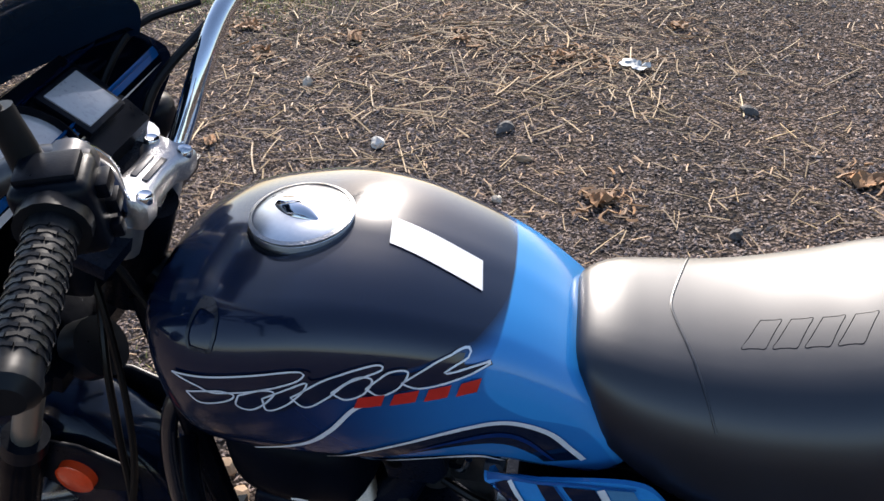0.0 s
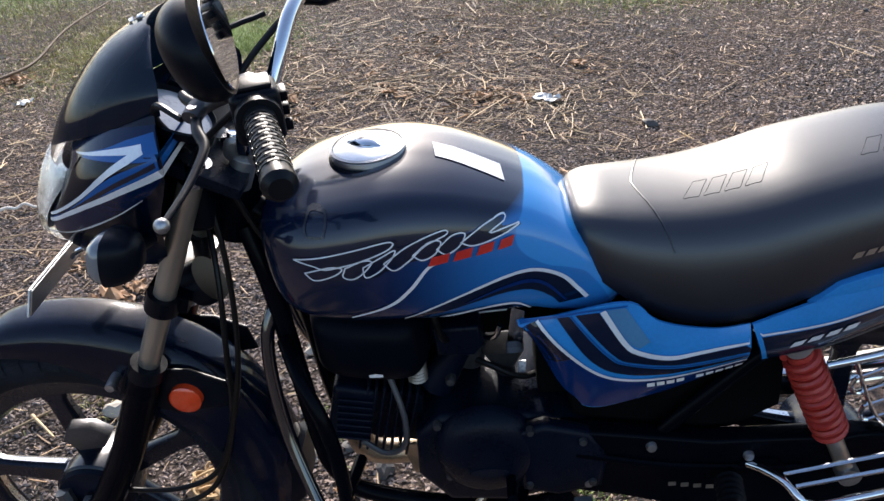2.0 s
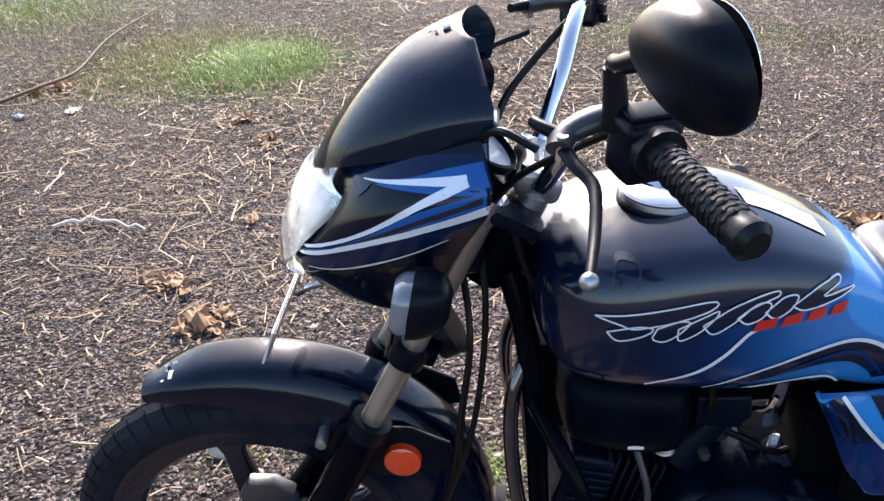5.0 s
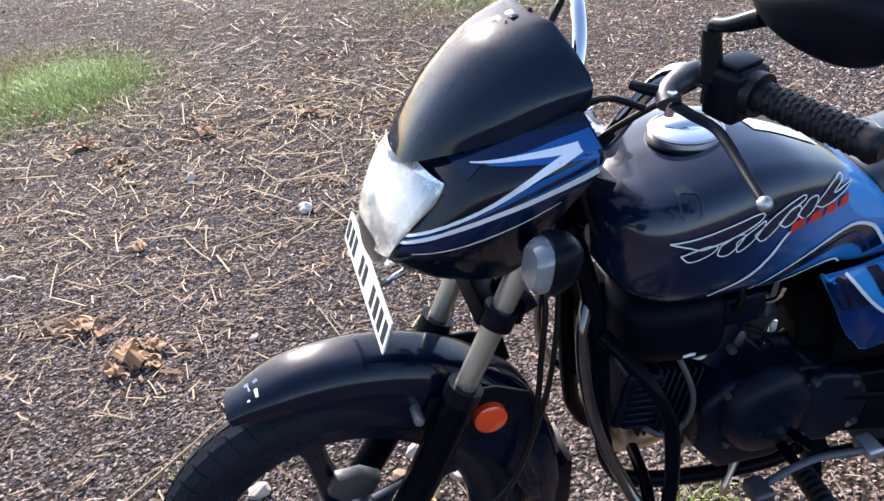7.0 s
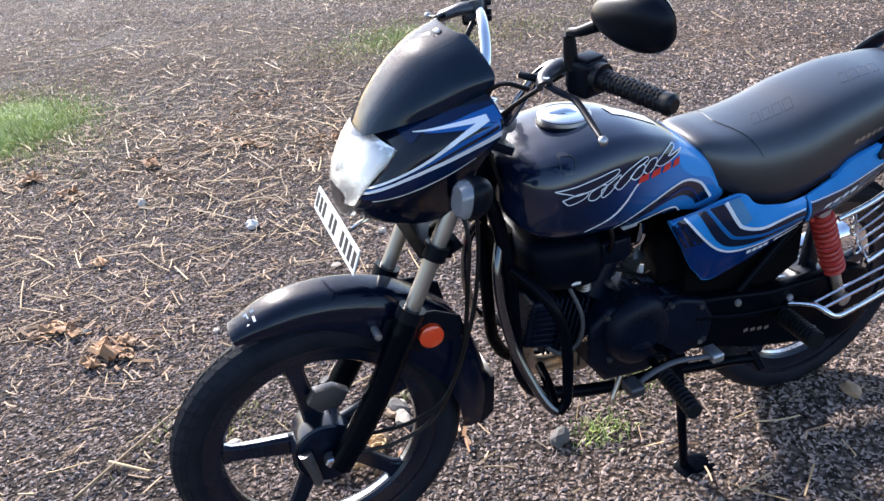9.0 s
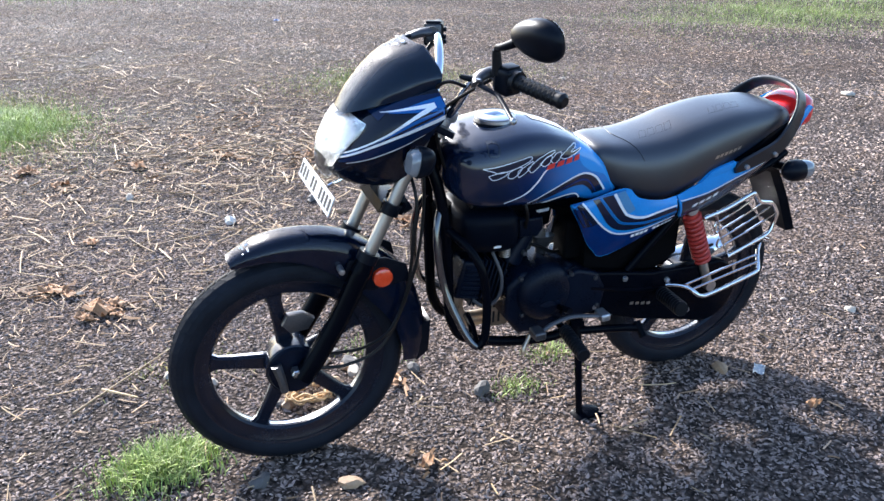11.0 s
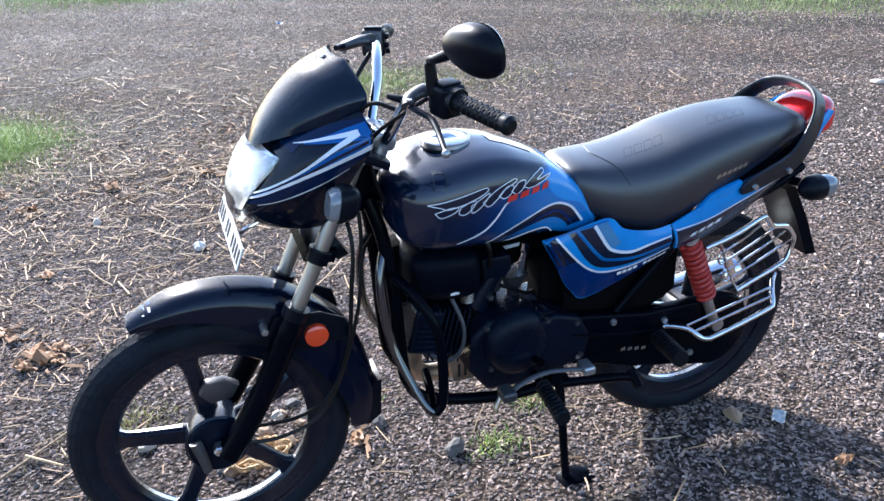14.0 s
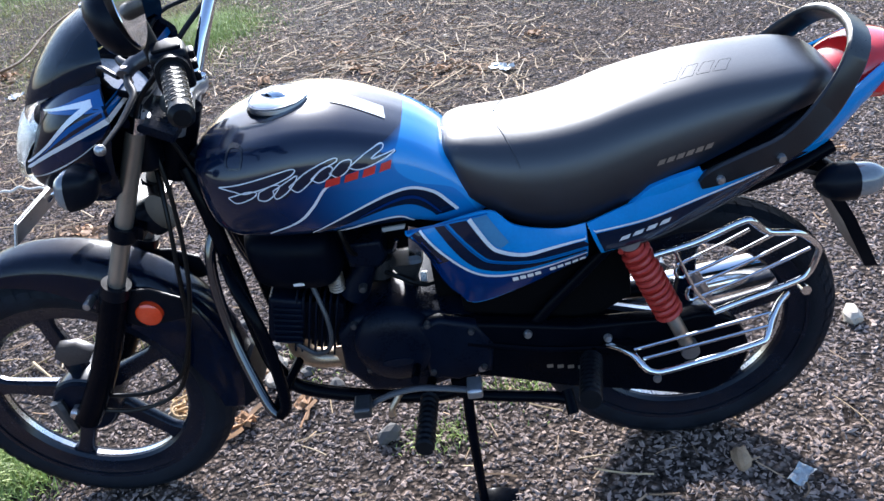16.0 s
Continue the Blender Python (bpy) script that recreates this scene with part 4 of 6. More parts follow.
for sgn, grip in zip((1, -1), GRIPS):
    # the controls sit on the bar inside the grip, square to it
    a, b = Vector(grip[0]), Vector(grip[1])
    along = (b - a).normalized()
    fore = along.cross(Vector((0, 0, 1))).normalized() * sgn
    K = Matrix.Translation(a - along * 0.030) @ Matrix((along, fore, fore.cross(along) * sgn)).transposed().to_4x4()

    def at(x, y, z):
        return tuple(K @ Vector((x, y, z)))

    def on_bar(bm):
        bm.transform(K)
        bmesh.ops.recalc_face_normals(bm, faces=bm.faces[:])
        return steered(bm)

    sw = part("switch_housing", on_bar(box(-0.020, 0.024, -0.026, 0.025, -0.034, 0.024, 0.010, 3)), M_plastic, bars)
    part("switch_cap", on_bar(box(-0.014, 0.016, -0.020, 0.020, 0.022, 0.029, 0.004)), M_plastic, sw)
    part("switch_band", on_bar(box(-0.024, -0.018, -0.022, 0.020, -0.026, 0.021, 0.005)), M_lever, sw, "worn metal edge of the switch housing")
    for u, v, w in ((-0.012, 0.010, 0.008), (-0.014, 0.004, -0.010), (0.002, 0.012, -0.024)):
        part("button", on_bar(box(u, v, -0.034, -0.024, w - 0.006, w + 0.006, 0.003)), M_plastic, sw)
    part("collar", steered(tube([at(0.022, 0, 0), at(0.034, 0, 0)], 0.0235, 18)), M_grip, sw)
    perch = part("lever_perch", steered(tube([at(-0.034, 0.004, 0.004), at(-0.040, 0.026, 0.002), at(-0.038, 0.052, -0.006), at(-0.024, 0.066, -0.012)], lambda s: 0.0165 - 0.004 * s, 12, 16, 0.75)), M_lever, bars, "cast metal lever bracket")
    part("pivot_bolt", steered(tube([at(-0.026, 0.062, 0.000), at(-0.026, 0.062, -0.026)], 0.0052, 10)), M_chrome, perch)
    part("adjuster", steered(tube([at(-0.040, 0.056, -0.008), at(-0.060, 0.066, -0.008), at(-0.074, 0.070, -0.008)], lambda s: 0.0075 - 0.002 * s, 12)), M_plastic, perch)
    part("clamp_band", steered(tube([at(-0.044, 0, 0), at(-0.022, 0, 0)], 0.0175, 16)), M_lever, bars)
    lev = [at(-0.030, 0.060, -0.012), at(0.000, 0.062, -0.014), at(0.028, 0.058, -0.018), at(0.052, 0.066, -0.022), at(0.085, 0.082, -0.028), at(0.128, 0.106, -0.032)]
    lever = part("lever", steered(tube(lev, lambda s: 0.0068 - 0.0024 * s, 10, 30, 0.6)), M_plastic, bars, "slim dark lever")
    bm = bmesh.new()
    bmesh.ops.create_uvsphere(bm, u_segments=14, v_segments=10, radius=0.0075, matrix=Matrix.Translation(at(0.131, 0.108, -0.032)))
    part("ball_end", steered(bm), M_cast, lever, "worn metal ball end")
# top yoke and clamp
yoke = part("top_yoke", steered(prism([(0.835, 0.880), (0.915, 0.922), (0.908, 0.938), (0.828, 0.896)], -0.100, 0.100, 0.006)), M_engine, bike, "dark cast metal top yoke")
for sgn in (1, -1):
    part("fork_cap", steered(tube([(0.893, 0.082 * sgn, 0.905), (0.880, 0.082 * sgn, 0.932)], 0.019, 14)), M_chrome, yoke, "chrome fork top nut")
part("stem_nut", steered(tube([(0.846, 0.0, 0.893), (0.838, 0.0, 0.909)], 0.020, 6)), M_chrome, yoke, "chrome steering stem nut")
CP = Matrix.Translation((0.832, 0, 0.921)) @ Matrix.Rotation(radians(-17), 4, "Y")


def on_clamp(bm):
    bm.transform(CP)
    return steered(bm)


bm = rings([[(0.026 * k * math.copysign(abs(math.cos(t)) ** 0.55, math.cos(t)) * w, y, 0.004 + 0.017 * k * math.copysign(abs(math.sin(t)) ** 0.6, math.sin(t))) for t in np.linspace(0, 2 * math.pi, 20, endpoint=False)]
            for y, k, w in ((-0.054, 0.80, 1.0), (-0.051, 1.0, 1.0), (-0.034, 1.0, 1.0), (-0.024, 0.95, 0.78), (0.0, 0.94, 0.74), (0.024, 0.95, 0.78), (0.034, 1.0, 1.0), (0.051, 1.0, 1.0), (0.054, 0.80, 1.0))])
clamp = part("bar_clamp", on_clamp(bm), M_cast, bars, "cast metal bar clamp with bolts")
for x in (-0.017, 0.017):
    for y in (-0.041, 0.041):
        part("clamp_bolt", on_clamp(lathe([(0.0, 0.0225), (0.0048, 0.0225), (0.0066, 0.0235), (0.0076, 0.0222), (0.0078, 0.016)], (x, y, 0), "Z", 16)), M_chrome, clamp)
for y in (-0.041, 0.041):
    part("riser", on_clamp(tube([(0.0, y, -0.008), (0.006, y, -0.05)], 0.0175, 14)), M_cast, clamp)
for x, w in ((0.006, 0.036), (-0.006, 0.040)):
    part("raised_mark", on_clamp(box(x - 0.0032, x + 0.0032, -w / 2, w / 2, 0.0195, 0.0212, 0.0008)), M_lever, clamp)
part("ignition_lock", steered(tube([(0.893, 0.0, 0.905), (0.880, 0, 0.935)], 0.019, 20)), M_chrome, bars, "chrome ignition lock")
# instruments
con = part("instrument_console", steered(rings([[(x, s * 0.085, z) for s in (1, 0.9, 0.3, -0.3, -0.9, -1)] + [(x + 0.03, s * 0.080, z - 0.05) for s in (-1, -0.5, 0.5, 1)] for x, z in ((0.902, 0.925), (0.922, 0.946), (0.962, 0.976), (0.982, 0.988))])), M_plastic, cowl, "black instrument console")
IP = Matrix.Translation((0.936, 0.016, 0.964)) @ Matrix.Rotation(radians(-37), 4, "Y")


def on_dash(bm):
    bm.transform(IP)
    return steered(bm)


part("dial_ring", on_dash(lathe([(0.052, 0.0), (0.052, 0.010), (0.049, 0.012), (0.047, 0.004)], (0, 0.045, 0), "Z", 40)), M_plastic, con)
part("speed_dial", on_dash(lathe([(0.0, 0.0045), (0.047, 0.0045)], (0, 0.045, 0), "Z", 40)), M_dial, con, "pale grey round dial")
part("needle", on_dash(box(-0.003, 0.03, 0.0435, 0.0465, 0.0055, 0.0065, 0)), M_red_decal, con)
part("small_dial_ring", on_dash(box(-0.030, 0.030, -0.078, -0.014, 0.0, 0.010, 0.004)), M_plastic, con)
part("small_dial", on_dash(box(-0.024, 0.024, -0.072, -0.020, 0.009, 0.0115, 0.001)), M_dial, con, "pale grey rectangular fuel gauge")
# mirror
mir = new("rear_view_mirror")
mir.parent = bike
tagged(mir, "black oval rear-view mirror on the left bar")
part("boot", steered(tube([(0.773, 0.192, 1.052), (0.775, 0.193, 1.078), (0.778, 0.194, 1.106)], lambda s: 0.0125 - 0.003 * s, 14)), M_grip, mir)
part("stem", steered(tube([(0.778, 0.194, 1.098), (0.780, 0.202, 1.112), (0.777, 0.225, 1.118), (0.764, 0.256, 1.132)], lambda s: 0.006 + 0.004 * s, 10)), M_plastic, mir)
MM = Matrix.Translation((0.7425, 0.3124, 1.1504)) @ Matrix.Rotation(radians(12.9), 4, "Z") @ Matrix.Rotation(radians(15.4), 4, "Y")
rows = []
for s in np.linspace(0, 1, 14):
    ang = s * math.pi / 2
    k, dep = math.cos(ang) ** 0.75, 0.033 * math.sin(ang)
    rows.append([(dep, 0.0753 * k * math.copysign(abs(math.cos(t)) ** 0.95, math.cos(t)), (0.0416 + 0.0123 * math.cos(t)) * k * math.copysign(abs(math.sin(t)) ** 0.95, math.sin(t))) for t in np.linspace(0, 2 * math.pi, 40, endpoint=False)])
rows = [[(-0.008, y * 0.97, z * 0.97) for _, y, z in rows[0]]] + rows[:-1] + [[(0.0331, y * 0.05, z * 0.05) for _, y, z in rows[0]]]
bm = rings(rows)
bm.transform(MM)
part("housing", steered(bm), M_plastic, mir)
bm = rings([[(-0.0085, y * 0.9, z * 0.9) for _, y, z in rows[1]], [(-0.0095, y * 0.89, z * 0.89) for _, y, z in rows[1]]])
# the glass is set a few degrees downwards in its housing
bm.transform(MM @ Matrix.Translation((-0.0045, 0, 0)) @ Matrix.Rotation(radians(-5.5), 4, "Y"))
part("glass", steered(bm), M_mirror, mir, "mirror glass")

# ---- chassis and engine ----
frame_ob = new("frame")
frame_ob.parent = bike
tagged(frame_ob, "black painted tubular steel frame")
part("head_tube", tube([(0.93, 0, 0.76), (0.872, 0, 0.885)], 0.030, 18), M_frame, frame_ob)
part("spine", tube([(0.90, 0, 0.80), (0.75, 0, 0.70), (0.55, 0, 0.63), (0.42, 0, 0.60), (0.2, 0, 0.62)], 0.022, 12), M_frame, frame_ob)
for sgn in (1, -1):
    part("down_tube", tube([(0.865, 0.022 * sgn, 0.80), (0.845, 0.045 * sgn, 0.72), (0.832, 0.062 * sgn, 0.60), (0.822, 0.066 * sgn, 0.42), (0.808, 0.068 * sgn, 0.350), (0.765, 0.070 * sgn, 0.298), (0.62, 0.072 * sgn, 0.256), (0.475, 0.075 * sgn, 0.250), (0.424, 0.08 * sgn, 0.318)], 0.0145, 12, 70), M_frame, frame_ob)
    part("seat_rail", tube([(0.5, 0.05 * sgn, 0.64), (0.3, 0.09 * sgn, 0.62), (0.13, 0.10 * sgn, 0.61), (-0.1, 0.10 * sgn, 0.66), (-0.2, 0.09 * sgn, 0.70)], 0.013, 10), M_frame, frame_ob)
    part("rear_stay", tube([(0.40, 0.09 * sgn, 0.30), (0.30, 0.10 * sgn, 0.43), (0.13, 0.105 * sgn, 0.61)], 0.012, 10), M_frame, frame_ob)
    part("swing_arm", tube([(0.42, 0.085 * sgn, 0.335), (0.2, 0.092 * sgn, 0.315), (-0.04, 0.095 * sgn, 0.300)], 0.021, 10, 20, 0.7), M_frame, frame_ob)
    part("axle_end", lathe([(0.0, 0.122 * sgn), (0.010, 0.121 * sgn), (0.014, 0.115 * sgn), (0.014, 0.09 * sgn)], (0, 0, 0.30), n=6), M_cast, frame_ob)
# filler behind the side panels, its near-black colour standing in for shade
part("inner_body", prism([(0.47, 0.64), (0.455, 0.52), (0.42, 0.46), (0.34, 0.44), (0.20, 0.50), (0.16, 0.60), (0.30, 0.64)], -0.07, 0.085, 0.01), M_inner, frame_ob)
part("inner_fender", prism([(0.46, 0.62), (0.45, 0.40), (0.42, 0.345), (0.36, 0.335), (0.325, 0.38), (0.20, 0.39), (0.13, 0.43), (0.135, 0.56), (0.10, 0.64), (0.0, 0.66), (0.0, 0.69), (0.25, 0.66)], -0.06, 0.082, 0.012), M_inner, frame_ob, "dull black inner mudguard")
eng = new("engine")
eng.parent = bike
tagged(eng, "black air-cooled single-cylinder engine with dusty castings")
part("crankcase", prism([(0.705, 0.345), (0.70, 0.43), (0.66, 0.465), (0.585, 0.470), (0.50, 0.455), (0.42, 0.43), (0.40, 0.36), (0.46, 0.30), (0.56, 0.275), (0.66, 0.285)], -0.105, 0.100, 0.014, 3), M_engine, eng)
# same shade-black colour, so this box stays dark beside the panel
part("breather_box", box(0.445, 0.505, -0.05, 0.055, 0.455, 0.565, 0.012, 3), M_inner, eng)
duct = part("intake_pipe", rings([[(cx + a * math.copysign(abs(math.cos(t)) ** k, math.cos(t)), 0.004 + 0.8 * a * math.copysign(abs(math.sin(t)) ** k, math.sin(t)), z) for t in np.linspace(0, 2 * math.pi, 24, endpoint=False)] for cx, a, k, z in ((0.556, 0.034, 0.4, 0.522), (0.556, 0.031, 0.45, 0.512), (0.556, 0.016, 0.8, 0.478), (0.555, 0.0165, 1.0, 0.458), (0.555, 0.0165, 1.0, 0.452))]), M_lever, eng, "dull metal intake funnel and pipe")
part("polished_stay", prism([(0.556, 0.500), (0.536, 0.498), (0.524, 0.530), (0.518, 0.590), (0.540, 0.598), (0.548, 0.550)], 0.012, 0.018, 0.002), M_chrome, eng, "polished metal stay behind the carburettor")
part("polished_stay", prism([(0.535, 0.470), (0.522, 0.470), (0.520, 0.492), (0.533, 0.492)], 0.012, 0.018, 0.002), M_bright, eng)
part("bright_bracket", prism([(0.640, 0.592), (0.620, 0.596), (0.545, 0.600), (0.548, 0.592), (0.615, 0.588), (0.635, 0.575)], 0.010, 0.016, 0.001), M_bright, eng)
part("pipe_band", lathe([(0.0165, 0.449), (0.0195, 0.447), (0.0195, 0.442), (0.0165, 0.440)], (0.555, 0.004, 0), "Z", 24), M_lever, duct)
part("lower_pipe", tube([(0.555, 0.004, 0.442), (0.553, 0.004, 0.415), (0.552, 0.004, 0.395)], lambda s: 0.0185 - 0.002 * s, 20), M_rust, duct, "duller brownish lower pipe")
part("duct_hose", tube([(0.60, 0.02, 0.505), (0.575, 0.03, 0.498), (0.55, 0.032, 0.483), (0.525, 0.028, 0.472), (0.505, 0.02, 0.47)], 0.005, 8), M_cable, duct)
# added block that closes the view under the tank with painted shade
part("inner_block", prism([(0.87, 0.64), (0.84, 0.50), (0.70, 0.47), (0.585, 0.47), (0.595, 0.47), (0.595, 0.535), (0.50, 0.54), (0.45, 0.58), (0.45, 0.655), (0.65, 0.67)], -0.06, 0.0, 0.01), M_inner, eng, "black filler block darkening the gap under the tank")
part("relay_box", prism([(0.66, 0.60), (0.59, 0.60), (0.585, 0.565), (0.60, 0.545), (0.655, 0.55)], 0.0, 0.06, 0.008, 3), M_engine, eng)
part("rocker_cover", tube([(0.665, 0.03, 0.475), (0.63, 0.035, 0.535), (0.615, 0.035, 0.555)], lambda s: 0.030 - 0.012 * s, 14), M_engine, eng)
part("cover_screw", lathe([(0.0, 0.071), (0.006, 0.070), (0.008, 0.066), (0.008, 0.05)], (0.640, 0, 0.505), n=12), M_lever, eng)
part("generator_cover", lathe([(0.0, 0.136), (0.035, 0.1355), (0.062, 0.131), (0.076, 0.120), (0.081, 0.10)], (0.592, 0, 0.405), n=40), M_engine, eng, "round black generator cover")
part("cover_badge", rings([[(0.592 + rx * math.cos(t), y, 0.385 + rz * math.sin(t)) for t in np.linspace(0, 2 * math.pi, 20, endpoint=False)] for rx, rz, y in ((0.030, 0.009, 0.1355), (0.029, 0.0085, 0.1385))]), M_alloy, eng)
part("sprocket_cover", prism([(0.545, 0.45), (0.50, 0.462), (0.43, 0.44), (0.40, 0.39), (0.41, 0.33), (0.48, 0.315), (0.54, 0.33)], 0.10, 0.128, 0.010, 3), M_engine, eng)
for x, z in ((0.665, 0.452), (0.655, 0.345), (0.53, 0.345), (0.525, 0.455), (0.592, 0.330), (0.44, 0.43), (0.425, 0.345)):
    y = 0.108 if x > 0.55 else 0.134
    part("case_bolt", lathe([(0.0, y), (0.0055, y - 0.0005), (0.0065, y - 0.004), (0.0065, y - 0.012)], (x, 0, z), n=10), M_lever, eng)
cyl = part("cylinder", prism([(0.70, 0.375), (0.815, 0.405), (0.80, 0.495), (0.685, 0.47)], -0.055, 0.055, 0.006), M_engine, eng)
ax = Vector((0.966, 0, 0.259))
for k in range(7):
    c = Vector((0.700, 0, 0.425)) + ax * (0.008 + 0.0125 * k)
    bm = box(-0.0022, 0.0022, -0.072, 0.072, -0.066, 0.066, 0.0015, 1)
    bm.transform(Matrix.Translation(c) @ Matrix.Rotation(radians(-15), 4, "Y"))
    part("fin", bm, M_engine, cyl)
bm = box(-0.032, 0.034, -0.066, 0.072, -0.050, 0.056, 0.010, 3)
bm.transform(Matrix.Translation((0.798, 0, 0.452)) @ Matrix.Rotation(radians(-15), 4, "Y"))
head = part("cylinder_head", bm, M_engine, eng)
for k in range(7):
    bm = box(-0.026, 0.028, 0.070, 0.078, -0.002, 0.002, 0.0012, 1)
    bm.transform(Matrix.Translation((0.792, 0, 0.452)) @ Matrix.Rotation(radians(-12), 4, "Y") @ Matrix.Translation((0, 0, -0.042 + 0.013 * k)))
    part("head_rib", bm, M_engine, head)
part("ignition_wire", tube([(0.735, 0.055, 0.53), (0.715, 0.085, 0.46), (0.722, 0.085, 0.40), (0.755, 0.075, 0.375), (0.79, 0.07, 0.40)], 0.0048, 8), M_lead, eng, "dark grey ignition lead")
# side box under the tank
case = part("air_filter_case", body([(0.835, 0.575, 0.632, 0.045), (0.82, 0.545, 0.648, 0.085), (0.77, 0.535, 0.655, 0.104), (0.70, 0.530, 0.645, 0.104), (0.675, 0.540, 0.628, 0.085), (0.662, 0.56, 0.605, 0.045)], [(0, 0), (0.7, 0.02), (0.95, 0.15), (1, 0.5), (0.95, 0.85), (0.7, 0.98), (0, 1)], 15, 22), M_case, bike, "dusty black plastic air case under the tank")
part("white_mark", laid(skin_of(case), [(0.752, 0.556), (0.742, 0.556), (0.732, 0.556)], [(0.752, 0.562), (0.742, 0.564), (0.732, 0.562)], 6, 2), M_white, case)
part("inlet_rubber", tube([(0.67, 0.02, 0.585), (0.63, 0.01, 0.56), (0.61, 0, 0.53)], 0.028, 14), M_case, eng)
carb = part("carburettor", tube([(0.61, -0.03, 0.50), (0.60, -0.03, 0.60)], 0.026, 16), M_lever, eng, "bare metal carburettor")
part("float_bowl", tube([(0.612, 0.0, 0.49), (0.606, 0.0, 0.53)], 0.024, 16), M_lever, carb)
part("choke_lever", tube([(0.60, 0.03, 0.56), (0.57, 0.055, 0.575), (0.56, 0.06, 0.60)], 0.004, 8), M_chrome, carb)
for k in range(9):
    part("spring_coil", lathe([(0.014, -0.0025), (0.0165, 0), (0.014, 0.0025)], (0.690, 0.045, 0.500 + 0.006 * k), "Z", 16), M_rust, eng)
part("fuel_hose", tube([(0.66, 0.06, 0.68), (0.65, 0.08, 0.63), (0.64, 0.06, 0.58), (0.615, 0.02, 0.565)], 0.005, 8), M_cable, eng)
exh = new("exhaust")
exh.parent = bike
tagged(exh, "heat-stained exhaust pipe with chrome muffler")
part("header", tube([(0.80, 0.0, 0.41), (0.81, 0.005, 0.35), (0.785, 0.0, 0.305), (0.70, -0.02, 0.285), (0.60, -0.07, 0.26), (0.48, -0.12, 0.245), (0.32, -0.15, 0.25)], 0.0215, 14, 50), M_rust, exh, "heat-stained brown header pipe")
part("shield", prism([(0.735, 0.350), (0.690, 0.352), (0.655, 0.292), (0.668, 0.282), (0.720, 0.284)], 0.030, 0.036, 0.002), M_rust, exh, "brown heat-stained plate below the cylinder")
part("shield_slot", box(0.688, 0.694, 0.0355, 0.0375, 0.296, 0.330, 0.0), M_ink, exh)
part("shield_slot", box(0.704, 0.710, 0.0355, 0.0375, 0.296, 0.330, 0.0), M_ink, exh)
part("muffler", tube([(0.36, -0.15, 0.24), (0.30, -0.153, 0.238), (0.0, -0.155, 0.25), (-0.24, -0.158, 0.275), (-0.28, -0.159, 0.28)], lambda s: 0.022 + 0.020 * min(1, s * 6) if s < 0.93 else 0.036, 20, 40), M_chrome, exh, "chrome muffler")
# chain case
cc = [(0.47, 0.445), (0.38, 0.430), (0.24, 0.405), (0.10, 0.402)]
cc += [(0.012 + 0.098 * math.cos(a), 0.305 + 0.098 * math.sin(a)) for a in np.linspace(radians(70), radians(285), 16)]
cc += [(0.12, 0.232), (0.26, 0.262), (0.38, 0.30), (0.46, 0.32), (0.485, 0.38)]
chain = part("chain_case", prism(cc, 0.088, 0.122, 0.008, 3), M_frame, bike, "black pressed-steel chain case")
part("case_rib", tube([(0.45, 0.124, 0.40), (0.3, 0.125, 0.365), (0.1, 0.125, 0.345)], 0.006, 8), M_frame, chain)
for k in range(4):
    part("faint_mark", box(0.292 - 0.02 * k, 0.304 - 0.02 * k, 0.1222, 0.1228, 0.318 - 0.0035 * k, 0.326 - 0.0035 * k, 0), M_forkmetal, chain)
for x, z in ((0.335, 0.405), (0.185, 0.375), (0.09, 0.262), (0.43, 0.338)):
    part("bolt", lathe([(0.0, 0.129), (0.007, 0.1285), (0.0085, 0.124), (0.0085, 0.11)], (x, 0, z), n=12), M_cast, chain)
# rear shock absorbers
for sgn in (1, -1):
    a, b = np.array((0.130, 0.122 * sgn, 0.612)), np.array((0.020, 0.130 * sgn, 0.352))
    d = b - a
    sh = new("shock_absorber")
    sh.parent = bike
    tagged(sh, "rear shock absorber with red spring")
    part("top_eye", tube([a + np.array((0, -0.02, 0)), a + np.array((0, 0.018, 0))], 0.018, 14), M_cast, sh)
    part("damper", tube([a, a + d * 0.6, b], lambda s: 0.013, 14), M_forkmetal, sh, "bare metal damper tube")
    part("spring_sleeve", tube([a + d * 0.07, a + d * 0.67], 0.0185, 18), M_spring, sh)
    ud = d / np.linalg.norm(d)
    e1 = np.cross(ud, (0, 1, 0))
    e1 /= np.linalg.norm(e1)
    e2 = np.cross(ud, e1)
    hel = [a + d * (0.08 + 0.58 * s) + 0.0215 * (math.cos(2 * math.pi * 11 * s) * e1 + math.sin(2 * math.pi * 11 * s) * e2) for s in np.linspace(0, 1, 133)]
    part("spring", tube(hel, 0.0058, 8, 200), M_spring, sh, "red painted coil spring")
    part("lower_eye", tube([b + np.array((0, -0.02, 0)), b + np.array((0, 0.016, 0))], 0.017, 14), M_cast, sh)
